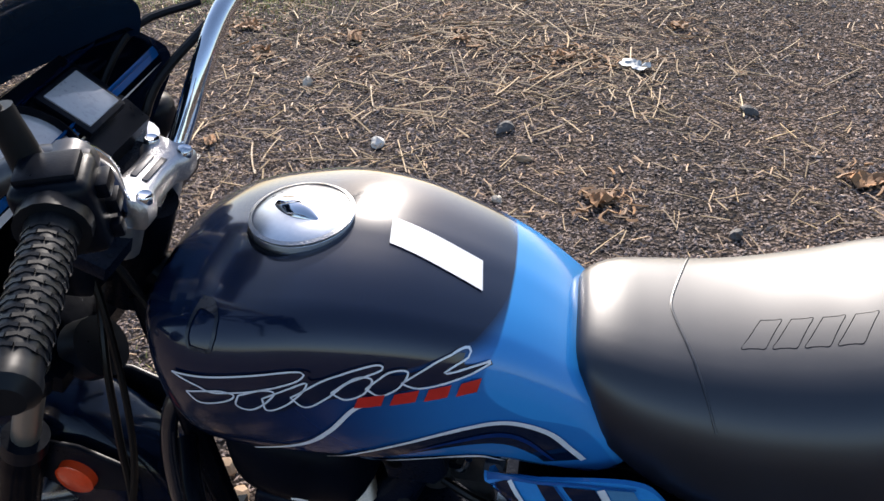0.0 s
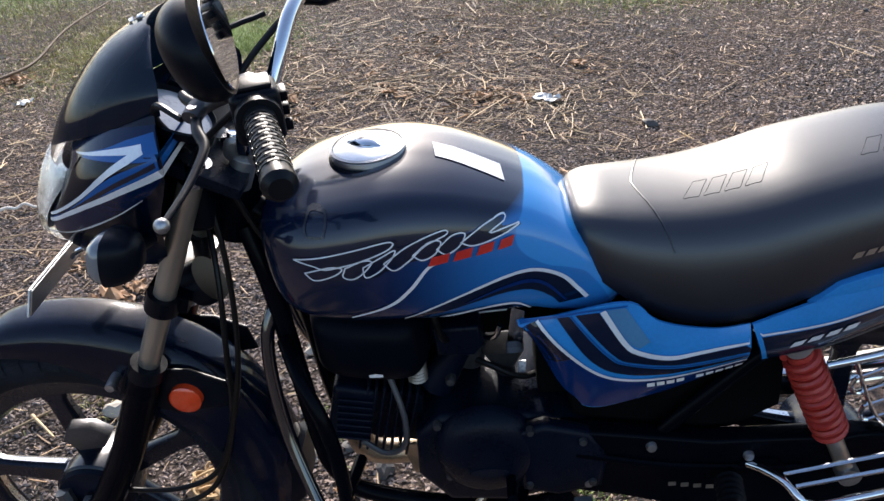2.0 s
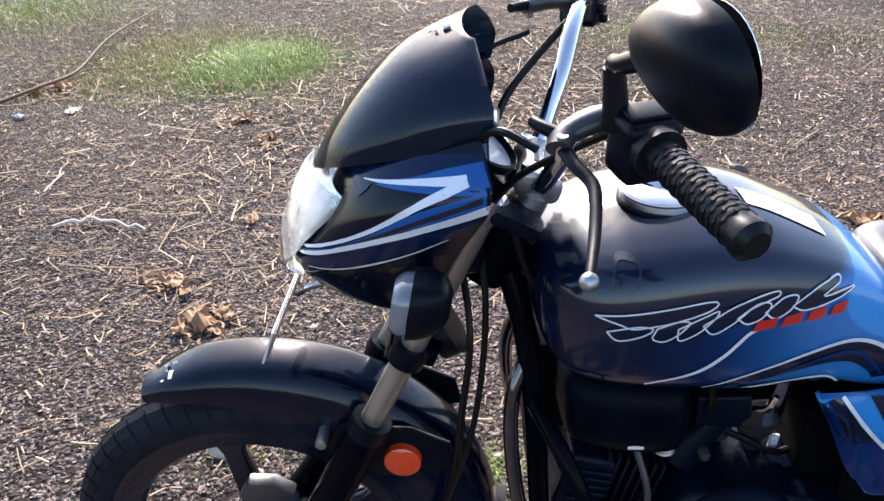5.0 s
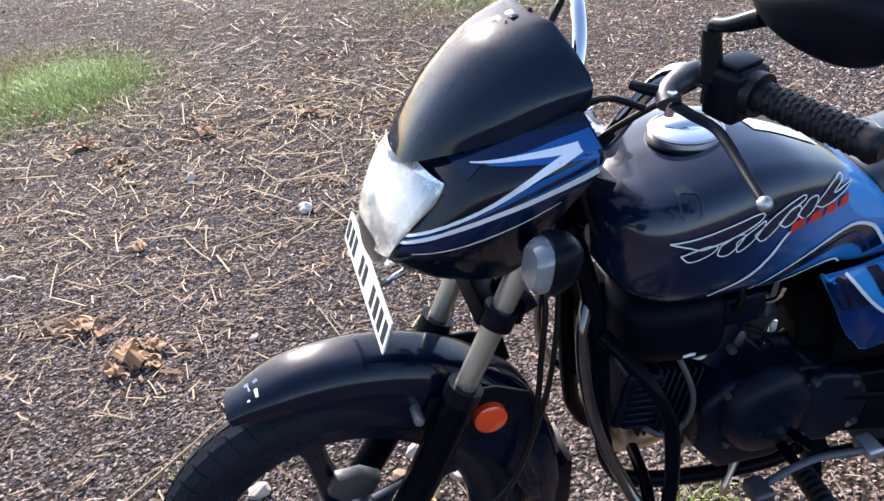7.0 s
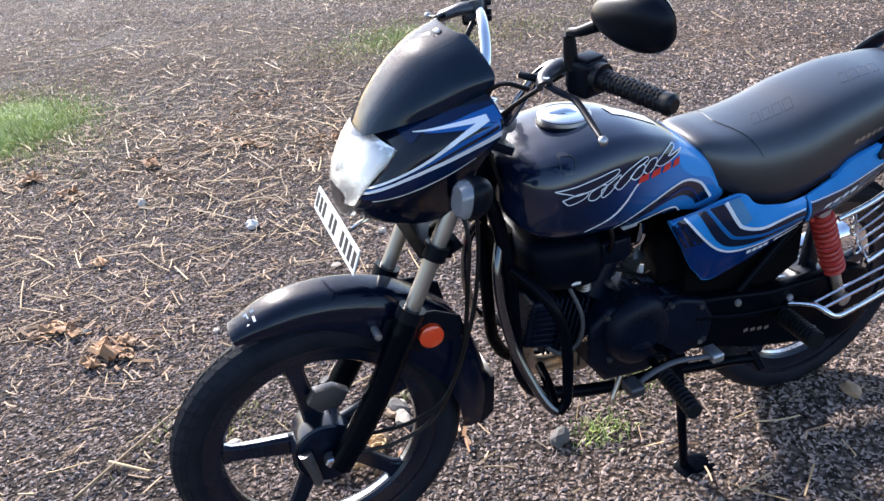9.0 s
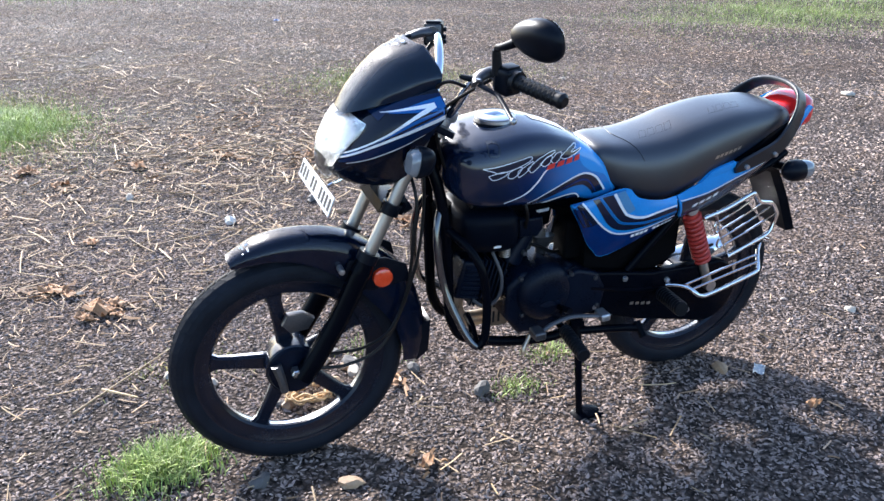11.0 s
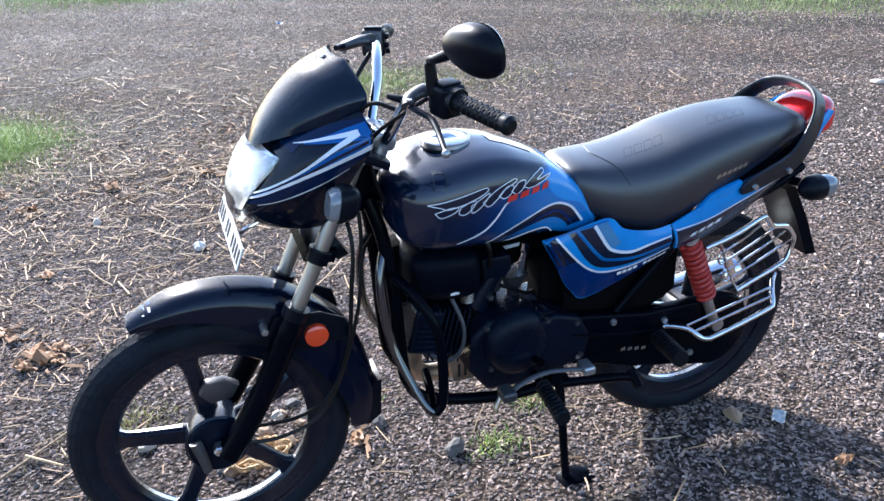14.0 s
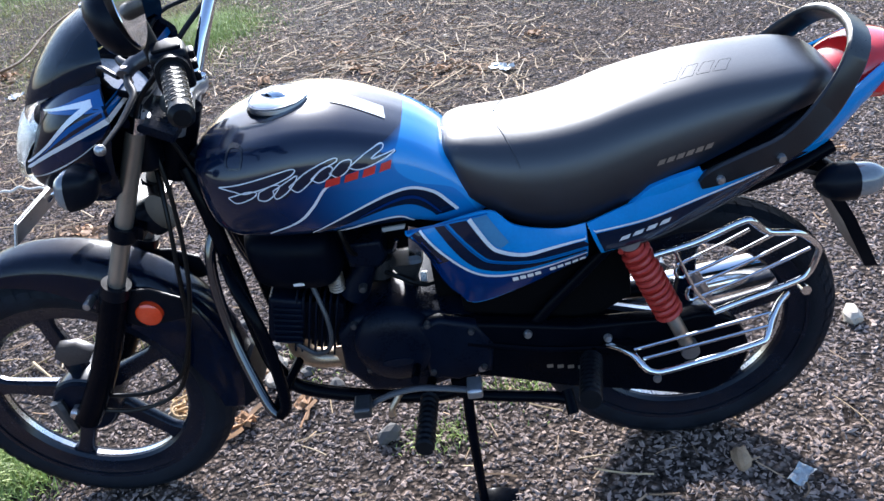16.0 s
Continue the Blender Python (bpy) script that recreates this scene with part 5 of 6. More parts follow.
# guard rack beside the rear wheel
rack = new("side_rack")
rack.parent = bike
tagged(rack, "chrome wire side rack beside the rear wheel")
part("upper_tube", tube([(0.088, 0.140, 0.580), (0.021, 0.150, 0.605), (-0.046, 0.154, 0.637), (-0.064, 0.153, 0.637), (-0.088, 0.148, 0.612), (-0.105, 0.146, 0.603), (-0.140, 0.140, 0.594), (-0.163, 0.134, 0.580), (-0.192, 0.124, 0.548), (-0.196, 0.122, 0.530), (-0.185, 0.124, 0.494), (-0.160, 0.128, 0.478), (-0.075, 0.142, 0.462), (-0.015, 0.148, 0.446)], 0.0062, 10, 110), M_chrome, rack)
for (x0, z0), (x1, z1) in (((0.052, 0.562), (-0.070, 0.606)), ((0.042, 0.534), (-0.115, 0.592)), ((0.032, 0.508), (-0.150, 0.576)), ((0.022, 0.482), (-0.176, 0.552))):
    part("wire", tube([(x0, 0.150, z0), ((x0 + x1) / 2, 0.147, (z0 + z1) / 2 + 0.002), (x1, 0.134, z1)], 0.0031, 8, 14), M_chrome, rack)
part("wire_hoop", tube([(0.052, 0.150, 0.562), (0.056, 0.150, 0.548), (0.050, 0.150, 0.537), (0.042, 0.150, 0.534)], 0.0031, 8, 14), M_chrome, rack)
part("wire_hoop", tube([(0.032, 0.150, 0.508), (0.034, 0.150, 0.494), (0.030, 0.150, 0.484), (0.022, 0.150, 0.482)], 0.0031, 8, 14), M_chrome, rack)
part("wire_upright", tube([(0.056, 0.148, 0.592), (0.045, 0.150, 0.562), (0.018, 0.150, 0.500), (-0.020, 0.148, 0.448)], 0.0036, 8, 20), M_chrome, rack)
part("plate", prism([(0.034, 0.545), (0.013, 0.540), (-0.010, 0.490), (-0.012, 0.470), (0.020, 0.505)], 0.146, 0.150, 0.001), M_chrome, rack)
part("lower_tube", tube([(0.168, 0.125, 0.375), (0.150, 0.145, 0.382), (0.130, 0.170, 0.384), (0.116, 0.190, 0.374), (0.102, 0.196, 0.365), (0.066, 0.197, 0.366), (-0.080, 0.196, 0.404), (-0.098, 0.190, 0.416), (-0.110, 0.170, 0.432), (-0.130, 0.145, 0.446), (-0.150, 0.128, 0.454)], 0.0062, 10, 70), M_chrome, rack)
for x0, z0, x1, z1, y in ((0.126, 0.384, -0.112, 0.440, 0.156), (0.114, 0.378, -0.102, 0.428, 0.176)):
    part("wire", tube([(x0, y, z0), ((x0 + x1) / 2, y + 0.002, (z0 + z1) / 2), (x1, y + 0.004, z1)], 0.0034, 8, 14), M_chrome, rack)
part("bracket", prism([(0.19, 0.365), (0.175, 0.384), (0.13, 0.385), (0.10, 0.36), (0.12, 0.345), (0.17, 0.35)], 0.122, 0.128, 0.002), M_frame, rack)
part("clip", tube([(-0.178, 0.118, 0.458), (-0.178, 0.140, 0.464)], 0.009, 10), M_chrome, rack)
# footrests, gear pedal, stands
for sgn in (1, -1):
    fr = part("rider_footrest", tube([(0.540, 0.085 * sgn, 0.300), (0.545, 0.16 * sgn, 0.302)], 0.010, 10), M_frame, bike, "rider footrest with black rubber")
    part("rubber", tube([(0.545, 0.155 * sgn, 0.303), (0.550, 0.21 * sgn, 0.301), (0.556, 0.272 * sgn, 0.299)], lambda s: 0.0185 + 0.0012 * math.cos(s * 60), 14, 40), M_grip, fr)
    rp = part("pillion_footrest", tube([(0.205, 0.10 * sgn, 0.345), (0.222, 0.16 * sgn, 0.355)], 0.010, 10), M_frame, bike, "pillion footrest with black rubber")
    part("rubber", tube([(0.222, 0.155 * sgn, 0.355), (0.232, 0.21 * sgn, 0.363), (0.242, 0.268 * sgn, 0.370)], lambda s: 0.0205 + 0.001 * math.cos(s * 60), 14, 40), M_grip, rp)
gear = part("gear_pedal", tube([(0.650, 0.195, 0.341), (0.630, 0.195, 0.354), (0.599, 0.195, 0.365), (0.557, 0.195, 0.370), (0.505, 0.195, 0.363), (0.460, 0.195, 0.354)], 0.0065, 10, 40, 0.7), M_lead, bike, "worn dark steel heel-and-toe gear pedal")
part("toe_pad", box(0.646, 0.678, 0.182, 0.225, 0.338, 0.360, 0.006, 3), M_lever, gear)
part("heel_pad", box(0.431, 0.461, 0.168, 0.21, 0.342, 0.362, 0.006, 3), M_cast, gear)
part("pedal_shaft", tube([(0.56, 0.11, 0.36), (0.56, 0.19, 0.385)], 0.008, 10), M_frame, gear)
stand = part("side_stand", tube([(0.468, 0.105, 0.275), (0.470, 0.13, 0.20), (0.468, 0.15, 0.10), (0.466, 0.166, 0.018)], lambda s: 0.0125 - 0.002 * s, 12), M_frame, bike, "black side stand resting on the gravel")
part("foot", prism([(0.49, 0.012), (0.47, 0.026), (0.42, 0.026), (0.39, 0.014), (0.40, 0.010), (0.45, 0.014)], 0.145, 0.195, 0.003), M_frame, stand)
part("stand_bracket", prism([(0.50, 0.30), (0.46, 0.31), (0.44, 0.27), (0.46, 0.245), (0.49, 0.26)], 0.085, 0.115, 0.004), M_frame, stand)
cst = part("centre_stand", tube([(0.47, 0.11, 0.262), (0.40, 0.12, 0.258), (0.30, 0.125, 0.245), (0.265, 0.13, 0.238)], 0.0115, 10), M_frame, bike, "folded black centre stand")
part("stand_leg", tube([(0.47, -0.11, 0.262), (0.40, -0.12, 0.258), (0.30, -0.125, 0.245), (0.265, -0.13, 0.238)], 0.0115, 10), M_frame, cst)
part("stand_foot", tube([(0.268, 0.12, 0.255), (0.262, 0.155, 0.225)], 0.012, 10), M_frame, cst)
part("kick_arm", tube([(0.60, 0.07, 0.27), (0.632, 0.09, 0.232), (0.637, 0.095, 0.212)], 0.007, 10), M_rust, cst, "rusty brown stand arm")
# leg guard
lg = new("leg_guard")
lg.parent = bike
tagged(lg, "glossy black tubular leg guard")
for sgn in (1, -1):
    part("front_tube", tube([(0.876, 0.045 * sgn, 0.668), (0.893, 0.065 * sgn, 0.625), (0.898, 0.085 * sgn, 0.56), (0.888, 0.112 * sgn, 0.47), (0.862, 0.150 * sgn, 0.392), (0.838, 0.180 * sgn, 0.345), (0.824, 0.186 * sgn, 0.334)], 0.0100, 12, 50), M_guard, lg)
    part("rear_tube", tube([(0.824, 0.186 * sgn, 0.334), (0.806, 0.186 * sgn, 0.36), (0.803, 0.182 * sgn, 0.45), (0.812, 0.172 * sgn, 0.53), (0.84, 0.14 * sgn, 0.59), (0.868, 0.08 * sgn, 0.615)], 0.0112, 12, 40), M_frame, lg)
    part("lower_stay", tube([(0.828, 0.178 * sgn, 0.345), (0.812, 0.12 * sgn, 0.352), (0.80, 0.06 * sgn, 0.35)], 0.010, 10), M_frame, lg)
# cables
for i, c in enumerate([
    [(0.874, 0.166, 1.008), (0.908, 0.142, 1.016), (0.930, 0.115, 0.985), (0.925, 0.09, 0.94), (0.90, 0.06, 0.88), (0.87, 0.05, 0.78), (0.80, 0.06, 0.66)],
    [(0.80, 0.15, 1.02), (0.845, 0.13, 0.985), (0.89, 0.11, 0.945), (0.92, 0.09, 0.90)],
    [(0.87, -0.17, 1.01), (0.93, -0.13, 0.995), (0.96, -0.08, 0.93), (0.97, -0.05, 0.85), (0.945, 0.05, 0.72), (0.955, 0.07, 0.60), (0.975, 0.078, 0.46), (1.03, 0.08, 0.33), (1.12, 0.085, 0.295), (1.20, 0.085, 0.30)],
    [(0.82, -0.17, 1.02), (0.86, -0.14, 0.99), (0.90, -0.11, 0.95), (0.92, -0.08, 0.90)],
    [(0.94, 0.03, 0.88), (0.925, 0.055, 0.76), (0.935, 0.07, 0.62), (0.962, 0.08, 0.50), (1.01, 0.083, 0.375), (1.08, 0.085, 0.335), (1.17, 0.085, 0.335), (1.21, 0.08, 0.33)]]):
    part("cable", steered(tube(c, 0.0042 if i != 3 else 0.005, 8, 60)), M_cable, bars, "black control cable")
part("wiring_box", steered(box(0.925, 1.03, -0.06, 0.06, 0.79, 0.90, 0.02, 3)), M_plastic, cowl)
part("horn", tube([(0.965, 0.03, 0.70), (0.985, 0.03, 0.69)], 0.035, 20), M_plastic, bike, "black horn under the fork yoke")
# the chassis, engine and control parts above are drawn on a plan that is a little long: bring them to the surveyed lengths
def settle(ob):
    for v in ob.data.vertices:
        x, y, z = v.co
        v.co.x = x + np.interp(x, (-0.4, 0, 0.13, 0.45, 0.55, 0.95, 1.05), (0, -0.012, -0.016, -0.024, -0.034, -0.034, -0.02))
        v.co.y = y * np.interp(z, (0.95, 1.02), (1.0, 1.12))
        v.co.z = z + np.interp(z, (0.0, 0.05, 0.3, 0.45, 0.62, 0.9, 1.05), (0, 0, 0.012, 0.020, 0.024, 0.020, 0.020))


SURVEYED = ("front_wheel", "rear_wheel", "front_fork", "front_mudguard", "fuel_tank", "seat", "side_panel", "tail_panel", "tail_body", "tail_lamp", "grab_rail", "rear_mudguard", "rear_indicator",
            "headlamp_cowl", "front_indicator", "number_plate", "rear_view_mirror", "shock_absorber", "side_rack")
ON_PLAN = ("instrument_console", "dial_ring", "speed_dial", "needle", "small_dial_ring", "small_dial", "wiring_box")
TRUE = ("bar", "grip", "grip_rib", "grip_end", "down_tube", "switch_housing", "switch_cap", "switch_band", "button", "collar", "lever_perch", "pivot_bolt", "adjuster", "clamp_band", "lever", "ball_end",
        "top_yoke", "fork_cap", "stem_nut", "bar_clamp", "clamp_bolt", "riser", "raised_mark", "ignition_lock")
for ob in bike.children_recursive:
    kin = ob
    while kin.parent is not bike:
        kin = kin.parent
    plain = ob.name.split(".")[0]
    if ob.data and (plain in ON_PLAN or kin.name.split(".")[0] not in SURVEYED) and plain not in TRUE:
        settle(ob)

# ---- ground: one sheet, with loose chips, straw, grass and stones on it ----
M_ground = mat("dark_gravel_soil", (0.140, 0.109, 0.093), 0.9, vary=0.5, scale=1.1, dust=0.6, spec=0.05, dcol=(0.23, 0.155, 0.11), bump=1.0, bscale=110)


def gritty(m):
    """Break the soil into dark gaps and light grains of a centimetre or two."""
    n, l = m.node_tree.nodes, m.node_tree.links
    b = n["Principled BSDF"]
    tc = n.new("ShaderNodeTexCoord")
    v, w = n.new("ShaderNodeTexVoronoi"), n.new("ShaderNodeTexNoise")
    v.inputs["Scale"].default_value = 70
    v.inputs["Randomness"].default_value = 1.0
    w.inputs["Scale"].default_value = 45
    w.inputs["Detail"].default_value = 6
    l.new(tc.outputs["Object"], v.inputs["Vector"])
    l.new(tc.outputs["Object"], w.inputs["Vector"])
    sep = n.new("ShaderNodeSeparateColor")
    l.new(v.outputs["Color"], sep.inputs[0])
    a = n.new("ShaderNodeMapRange")
    a.inputs[3].default_value, a.inputs[4].default_value = 0.35, 1.9
    l.new(sep.outputs[0], a.inputs[0])
    e = n.new("ShaderNodeMapRange")
    e.inputs[1].default_value, e.inputs[2].default_value = 0.0, 0.7
    e.inputs[3].default_value, e.inputs[4].default_value = 1.2, 0.25
    l.new(v.outputs["Distance"], e.inputs[0])
    k = n.new("ShaderNodeMath")
    k.operation = "MULTIPLY"
    l.new(a.outputs[0], k.inputs[0])
    l.new(e.outputs[0], k.inputs[1])
    g = n.new("ShaderNodeMapRange")
    g.inputs[1].default_value, g.inputs[2].default_value = 0.35, 0.65
    g.inputs[3].default_value, g.inputs[4].default_value = 0.5, 1.5
    l.new(w.outputs[0], g.inputs[0])
    k2 = n.new("ShaderNodeMath")
    k2.operation = "MULTIPLY"
    l.new(k.outputs[0], k2.inputs[0])
    l.new(g.outputs[0], k2.inputs[1])
    s = n.new("ShaderNodeVectorMath")
    s.operation = "SCALE"
    l.new(b.inputs["Base Color"].links[0].from_socket, s.inputs[0])
    l.new(k2.outputs[0], s.inputs["Scale"])
    l.new(s.outputs[0], b.inputs["Base Color"])
    bump = b.inputs["Normal"].links[0].from_node
    l.new(k2.outputs[0], bump.inputs["Height"])
    bump.inputs["Distance"].default_value = 0.012


gritty(M_ground)
rng = np.random.default_rng(7)


def lift(x, y):
    """The slight unevenness of the ground, level under the wheels."""
    d = np.clip((np.hypot(x - 0.1, y - 0.9) - 1.0) / 2.5, 0, 1)
    return d * (0.022 * np.sin(x * 1.3 + 0.4) * np.cos(y * 1.1) + 0.012 * np.sin(x * 3.1 + y * 2.3))


near = np.linspace(-12, 14, 131)
grid = np.concatenate([[-700, -200, -60, -25], near, [30, 70, 220, 700]])
gx, gy = np.meshgrid(grid, np.concatenate([[-700, -200, -60, -25], np.linspace(-10, 16, 131), [30, 70, 220, 700]]), indexing="ij")
gz = lift(gx, gy)
verts = np.stack([gx, gy, gz], -1).reshape(-1, 3)
m = gx.shape[1]
i, j = np.meshgrid(np.arange(gx.shape[0] - 1), np.arange(m - 1), indexing="ij")
q = (i * m + j).ravel()
faces = np.stack([q, q + m, q + m + 1, q + 1], 1)


def raw(name, v, f, material, parent=None, label="", category="", kind="", smooth=False):
    """Link a mesh from arrays; every face has the same number of corners."""
    me = bpy.data.meshes.new(name)
    k = f.shape[1]
    me.vertices.add(len(v))
    me.vertices.foreach_set("co", v.astype(np.float32).ravel())
    me.loops.add(f.size)
    me.loops.foreach_set("vertex_index", f.astype(np.int32).ravel())
    me.polygons.add(len(f))
    me.polygons.foreach_set("loop_start", np.arange(0, f.size, k, dtype=np.int32))
    me.polygons.foreach_set("use_smooth", np.full(len(f), smooth))
    me.update(calc_edges=True)
    me.validate()
    me.materials.append(material)
    ob = new(name, me)
    ob.parent = parent
    return tagged(ob, label, category, "", kind)


ground = raw("ground", verts, faces, M_ground, None, "dark grey gravel ground with dry straw", "ground", "structure", True)


def scatter(n, x0, x1, y0, y1, soft=0.9):
    """Random places in a stretch of the plan, thinning out towards its edges."""
    x, y = rng.uniform(x0 - soft, x1 + soft, n), rng.uniform(y0 - soft, y1 + soft, n)
    d = np.minimum(np.minimum(x - x0, x1 - x), np.minimum(y - y0, y1 - y)) / soft
    keep = rng.random(n) < np.clip(0.5 + 0.5 * d + 0.25 * np.sin(x * 2.1) * np.sin(y * 1.7), 0, 1)
    return x[keep], y[keep]


def chips(name, x, y, length, material, label, category):
    """Angular stone chips, each a squashed eight-sided body with its own turn and tilt."""
    n = len(x)
    L = length * rng.uniform(0.5, 1.5, n)
    W, H = L * rng.uniform(0.24, 0.58, n), L * rng.uniform(0.14, 0.36, n)
    base = np.array([(1, 0, 0), (-1, 0, 0), (0, 1, 0), (0, -1, 0), (0, 0, 1), (0, 0, -1)], float)
    v = np.repeat(base[None], n, 0) + rng.normal(0, 0.22, (n, 6, 3))
    v *= (np.stack([L, W, H], 1) / 2)[:, None, :]
    az, ti = rng.uniform(0, 2 * np.pi, n), rng.normal(0, 0.42, n)
    c, s = np.cos(ti)[:, None], np.sin(ti)[:, None]
    vx, vz = v[..., 0] * c - v[..., 2] * s, v[..., 0] * s + v[..., 2] * c
    c, s = np.cos(az)[:, None], np.sin(az)[:, None]
    px = vx * c - v[..., 1] * s + x[:, None]
    py = vx * s + v[..., 1] * c + y[:, None]
    pz = vz + (lift(x, y) + H * 0.25)[:, None]
    tri = np.array([(0, 2, 4), (2, 1, 4), (1, 3, 4), (3, 0, 4)])
    f = (tri[None] + (np.arange(n) * 6)[:, None, None]).reshape(-1, 3)
    return raw(name, np.stack([px, py, pz], -1).reshape(-1, 3), f, material, None, label, category, "stuff")


M_chip = by_random(mat("gravel_chip", (0.275, 0.214, 0.186), 0.75, vary=0.3, scale=1.1, dust=0.6, spec=0.18, dcol=(0.30, 0.20, 0.135)), 0.60, 1.36)
x, y = scatter(170000, -1.7, 2.0, -0.2, 3.0)
chips("gravel", x, y, 0.0145, M_chip, "small dark grey stone chips covering the ground", "gravel")
x, y = scatter(165000, -3.6, 4.2, 0.4, 6.2)
chips("gravel", x, y, 0.016, M_chip, "small dark grey stone chips covering the ground", "gravel")
# a paler, browner chip tone for the far and right-hand stretches
M_chip_far = by_random(mat("paler_gravel_chip", (0.58, 0.44, 0.35), 0.75, vary=0.5, scale=0.7, dust=0.6, spec=0.22, dcol=(0.42, 0.29, 0.20)), 0.68, 1.28)
x, y = scatter(60000, -6.0, 6.5, -6.0, 1.0)
chips("gravel", x, y, 0.020, M_chip, "small dark grey stone chips covering the ground", "gravel")
x, y = scatter(52000, -6.0, 1.6, 3.0, 13.0)
chips("gravel", x, y, 0.024, M_chip, "small dark grey stone chips covering the ground", "gravel")
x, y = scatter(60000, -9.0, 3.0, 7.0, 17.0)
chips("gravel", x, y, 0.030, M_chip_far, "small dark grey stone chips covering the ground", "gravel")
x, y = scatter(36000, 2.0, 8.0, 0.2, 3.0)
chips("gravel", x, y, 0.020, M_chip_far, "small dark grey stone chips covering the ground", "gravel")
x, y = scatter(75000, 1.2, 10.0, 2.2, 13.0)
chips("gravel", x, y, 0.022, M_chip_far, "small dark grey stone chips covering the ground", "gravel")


def sticks(name, x, y, length, thick, material, label, category, bend=0.15):
    """Dry stalks: thin three-sided strips in four pieces, slightly bent."""
    n = len(x)
    L, T = length * rng.uniform(0.35, 1.6, n) ** 1.3, thick * rng.uniform(0.6, 1.5, n)
    az, b = rng.uniform(0, 2 * np.pi, n), rng.normal(0, bend, n)
    rise = np.abs(rng.normal(0, 0.10, n))
    s = np.linspace(-0.5, 0.5, 5)
    out = np.zeros((n, 5, 3, 3))
    for k, t in enumerate(s):
        lx, lyy = L * t, L * b * (t * t - 0.25)
        cx, cy = x + lx * np.cos(az) - lyy * np.sin(az), y + lx * np.sin(az) + lyy * np.cos(az)
        cz = lift(x, y) + 0.008 + T + rise * L * (t + 0.5) * 0.6
        for w in range(3):
            a = 2 * np.pi * w / 3
            o = T * np.cos(a)
            out[:, k, w] = np.stack([cx - np.sin(az) * o, cy + np.cos(az) * o, cz + T * 0.6 * np.sin(a)], -1)
    f = []
    for k in range(4):
        for w in range(3):
            f.append((k * 3 + w, k * 3 + (w + 1) % 3, k * 3 + 3 + (w + 1) % 3, k * 3 + 3 + w))
    f = (np.array(f)[None] + (np.arange(n) * 15)[:, None, None]).reshape(-1, 4)
    return raw(name, out.reshape(-1, 3), f, material, None, label, category, "stuff")


M_straw = by_random(mat("dry_straw", (0.46, 0.315, 0.17), 0.7, vary=0.3, scale=30), 0.35, 1.35)
M_chaff = by_random(mat("broken_straw", (0.46, 0.30, 0.18), 0.75, vary=0.3, scale=30), 0.4, 1.35)
M_twig = by_random(mat("dry_twig", (0.22, 0.13, 0.07), 0.8, vary=0.3, scale=30), 0.5, 1.3)
M_leaf = by_random(mat("rusty_dry_leaf", (0.31, 0.16, 0.07), 0.75, vary=0.35, scale=40), 0.4, 1.2)
parts = [scatter(900, -3.2, 2.2, 1.3, 6.5), scatter(120, -1.6, 1.8, 0.3, 2.2), scatter(1900, -5, 9, 3.2, 11), scatter(3200, -7, 5, 5.5, 15)]
for cx, cy, sd, n in ((0.1, 3.8, 0.7, 500), (-1.3, 3.6, 0.9, 450), (-0.9, 2.3, 0.4, 50), (1.2, 5.3, 0.8, 350), (-1.3, 5.2, 0.7, 450), (0.6, 3.5, 0.15, 60), (1.0, 2.4, 0.25, 60), (-0.2, 0.75, 0.25, 30)):
    parts.append((rng.normal(cx, sd, n), rng.normal(cy, sd, n)))
x, y = np.concatenate([p[0] for p in parts]), np.concatenate([p[1] for p in parts])
sticks("straw", x, y, 0.075, 0.0019, M_straw, "pale dry straw stalks strewn over the gravel", "straw", 0.08)
parts = [scatter(5200, -4.0, 2.6, 1.5, 6.5), scatter(500, -1.6, 1.8, 0.3, 2.2), scatter(3200, 2, 9, 3, 10), scatter(9000, -7, 5, 5.5, 15)]
for cx, cy, sd, n in ((0.1, 3.8, 0.7, 1500), (-1.3, 3.6, 0.9, 1600), (-0.9, 2.3, 0.4, 130), (1.2, 5.3, 0.8, 700), (-1.3, 5.2, 0.7, 900), (0.6, 3.5, 0.15, 120), (3.2, 3.6, 0.6, 500), (5.0, 5.0, 0.8, 500)):
    parts.append((rng.normal(cx, sd, n), rng.normal(cy, sd, n)))
x, y = np.concatenate([p[0] for p in parts]), np.concatenate([p[1] for p in parts])
sticks("straw", x, y, 0.034, 0.0022, M_chaff, "short broken bits of brownish straw", "straw", 0.12)
parts = [(rng.normal(cx, sd, n), rng.normal(cy, sd, n)) for cx, cy, sd, n in ((0.15, 3.9, 0.55, 170), (-1.2, 3.4, 0.8, 130), (-0.5, 2.7, 0.7, 30), (0.5, 3.2, 0.25, 40), (2.6, 4.4, 0.8, 60), (-0.4, 6.6, 1.0, 220), (1.0, 8.5, 1.3, 160), (-2.4, 9.0, 1.4, 160))]
x, y = np.concatenate([p[0] for p in parts]), np.concatenate([p[1] for p in parts])
sticks("straw", x, y, 0.17, 0.0026, M_straw, "long pale straw stalks lying in loose heaps", "straw", 0.07)
x, y = scatter(900, -4, 4, 0.4, 8)
sticks("twigs", x, y, 0.05, 0.0022, M_twig, "short brown twigs among the gravel", "twigs", 0.3)
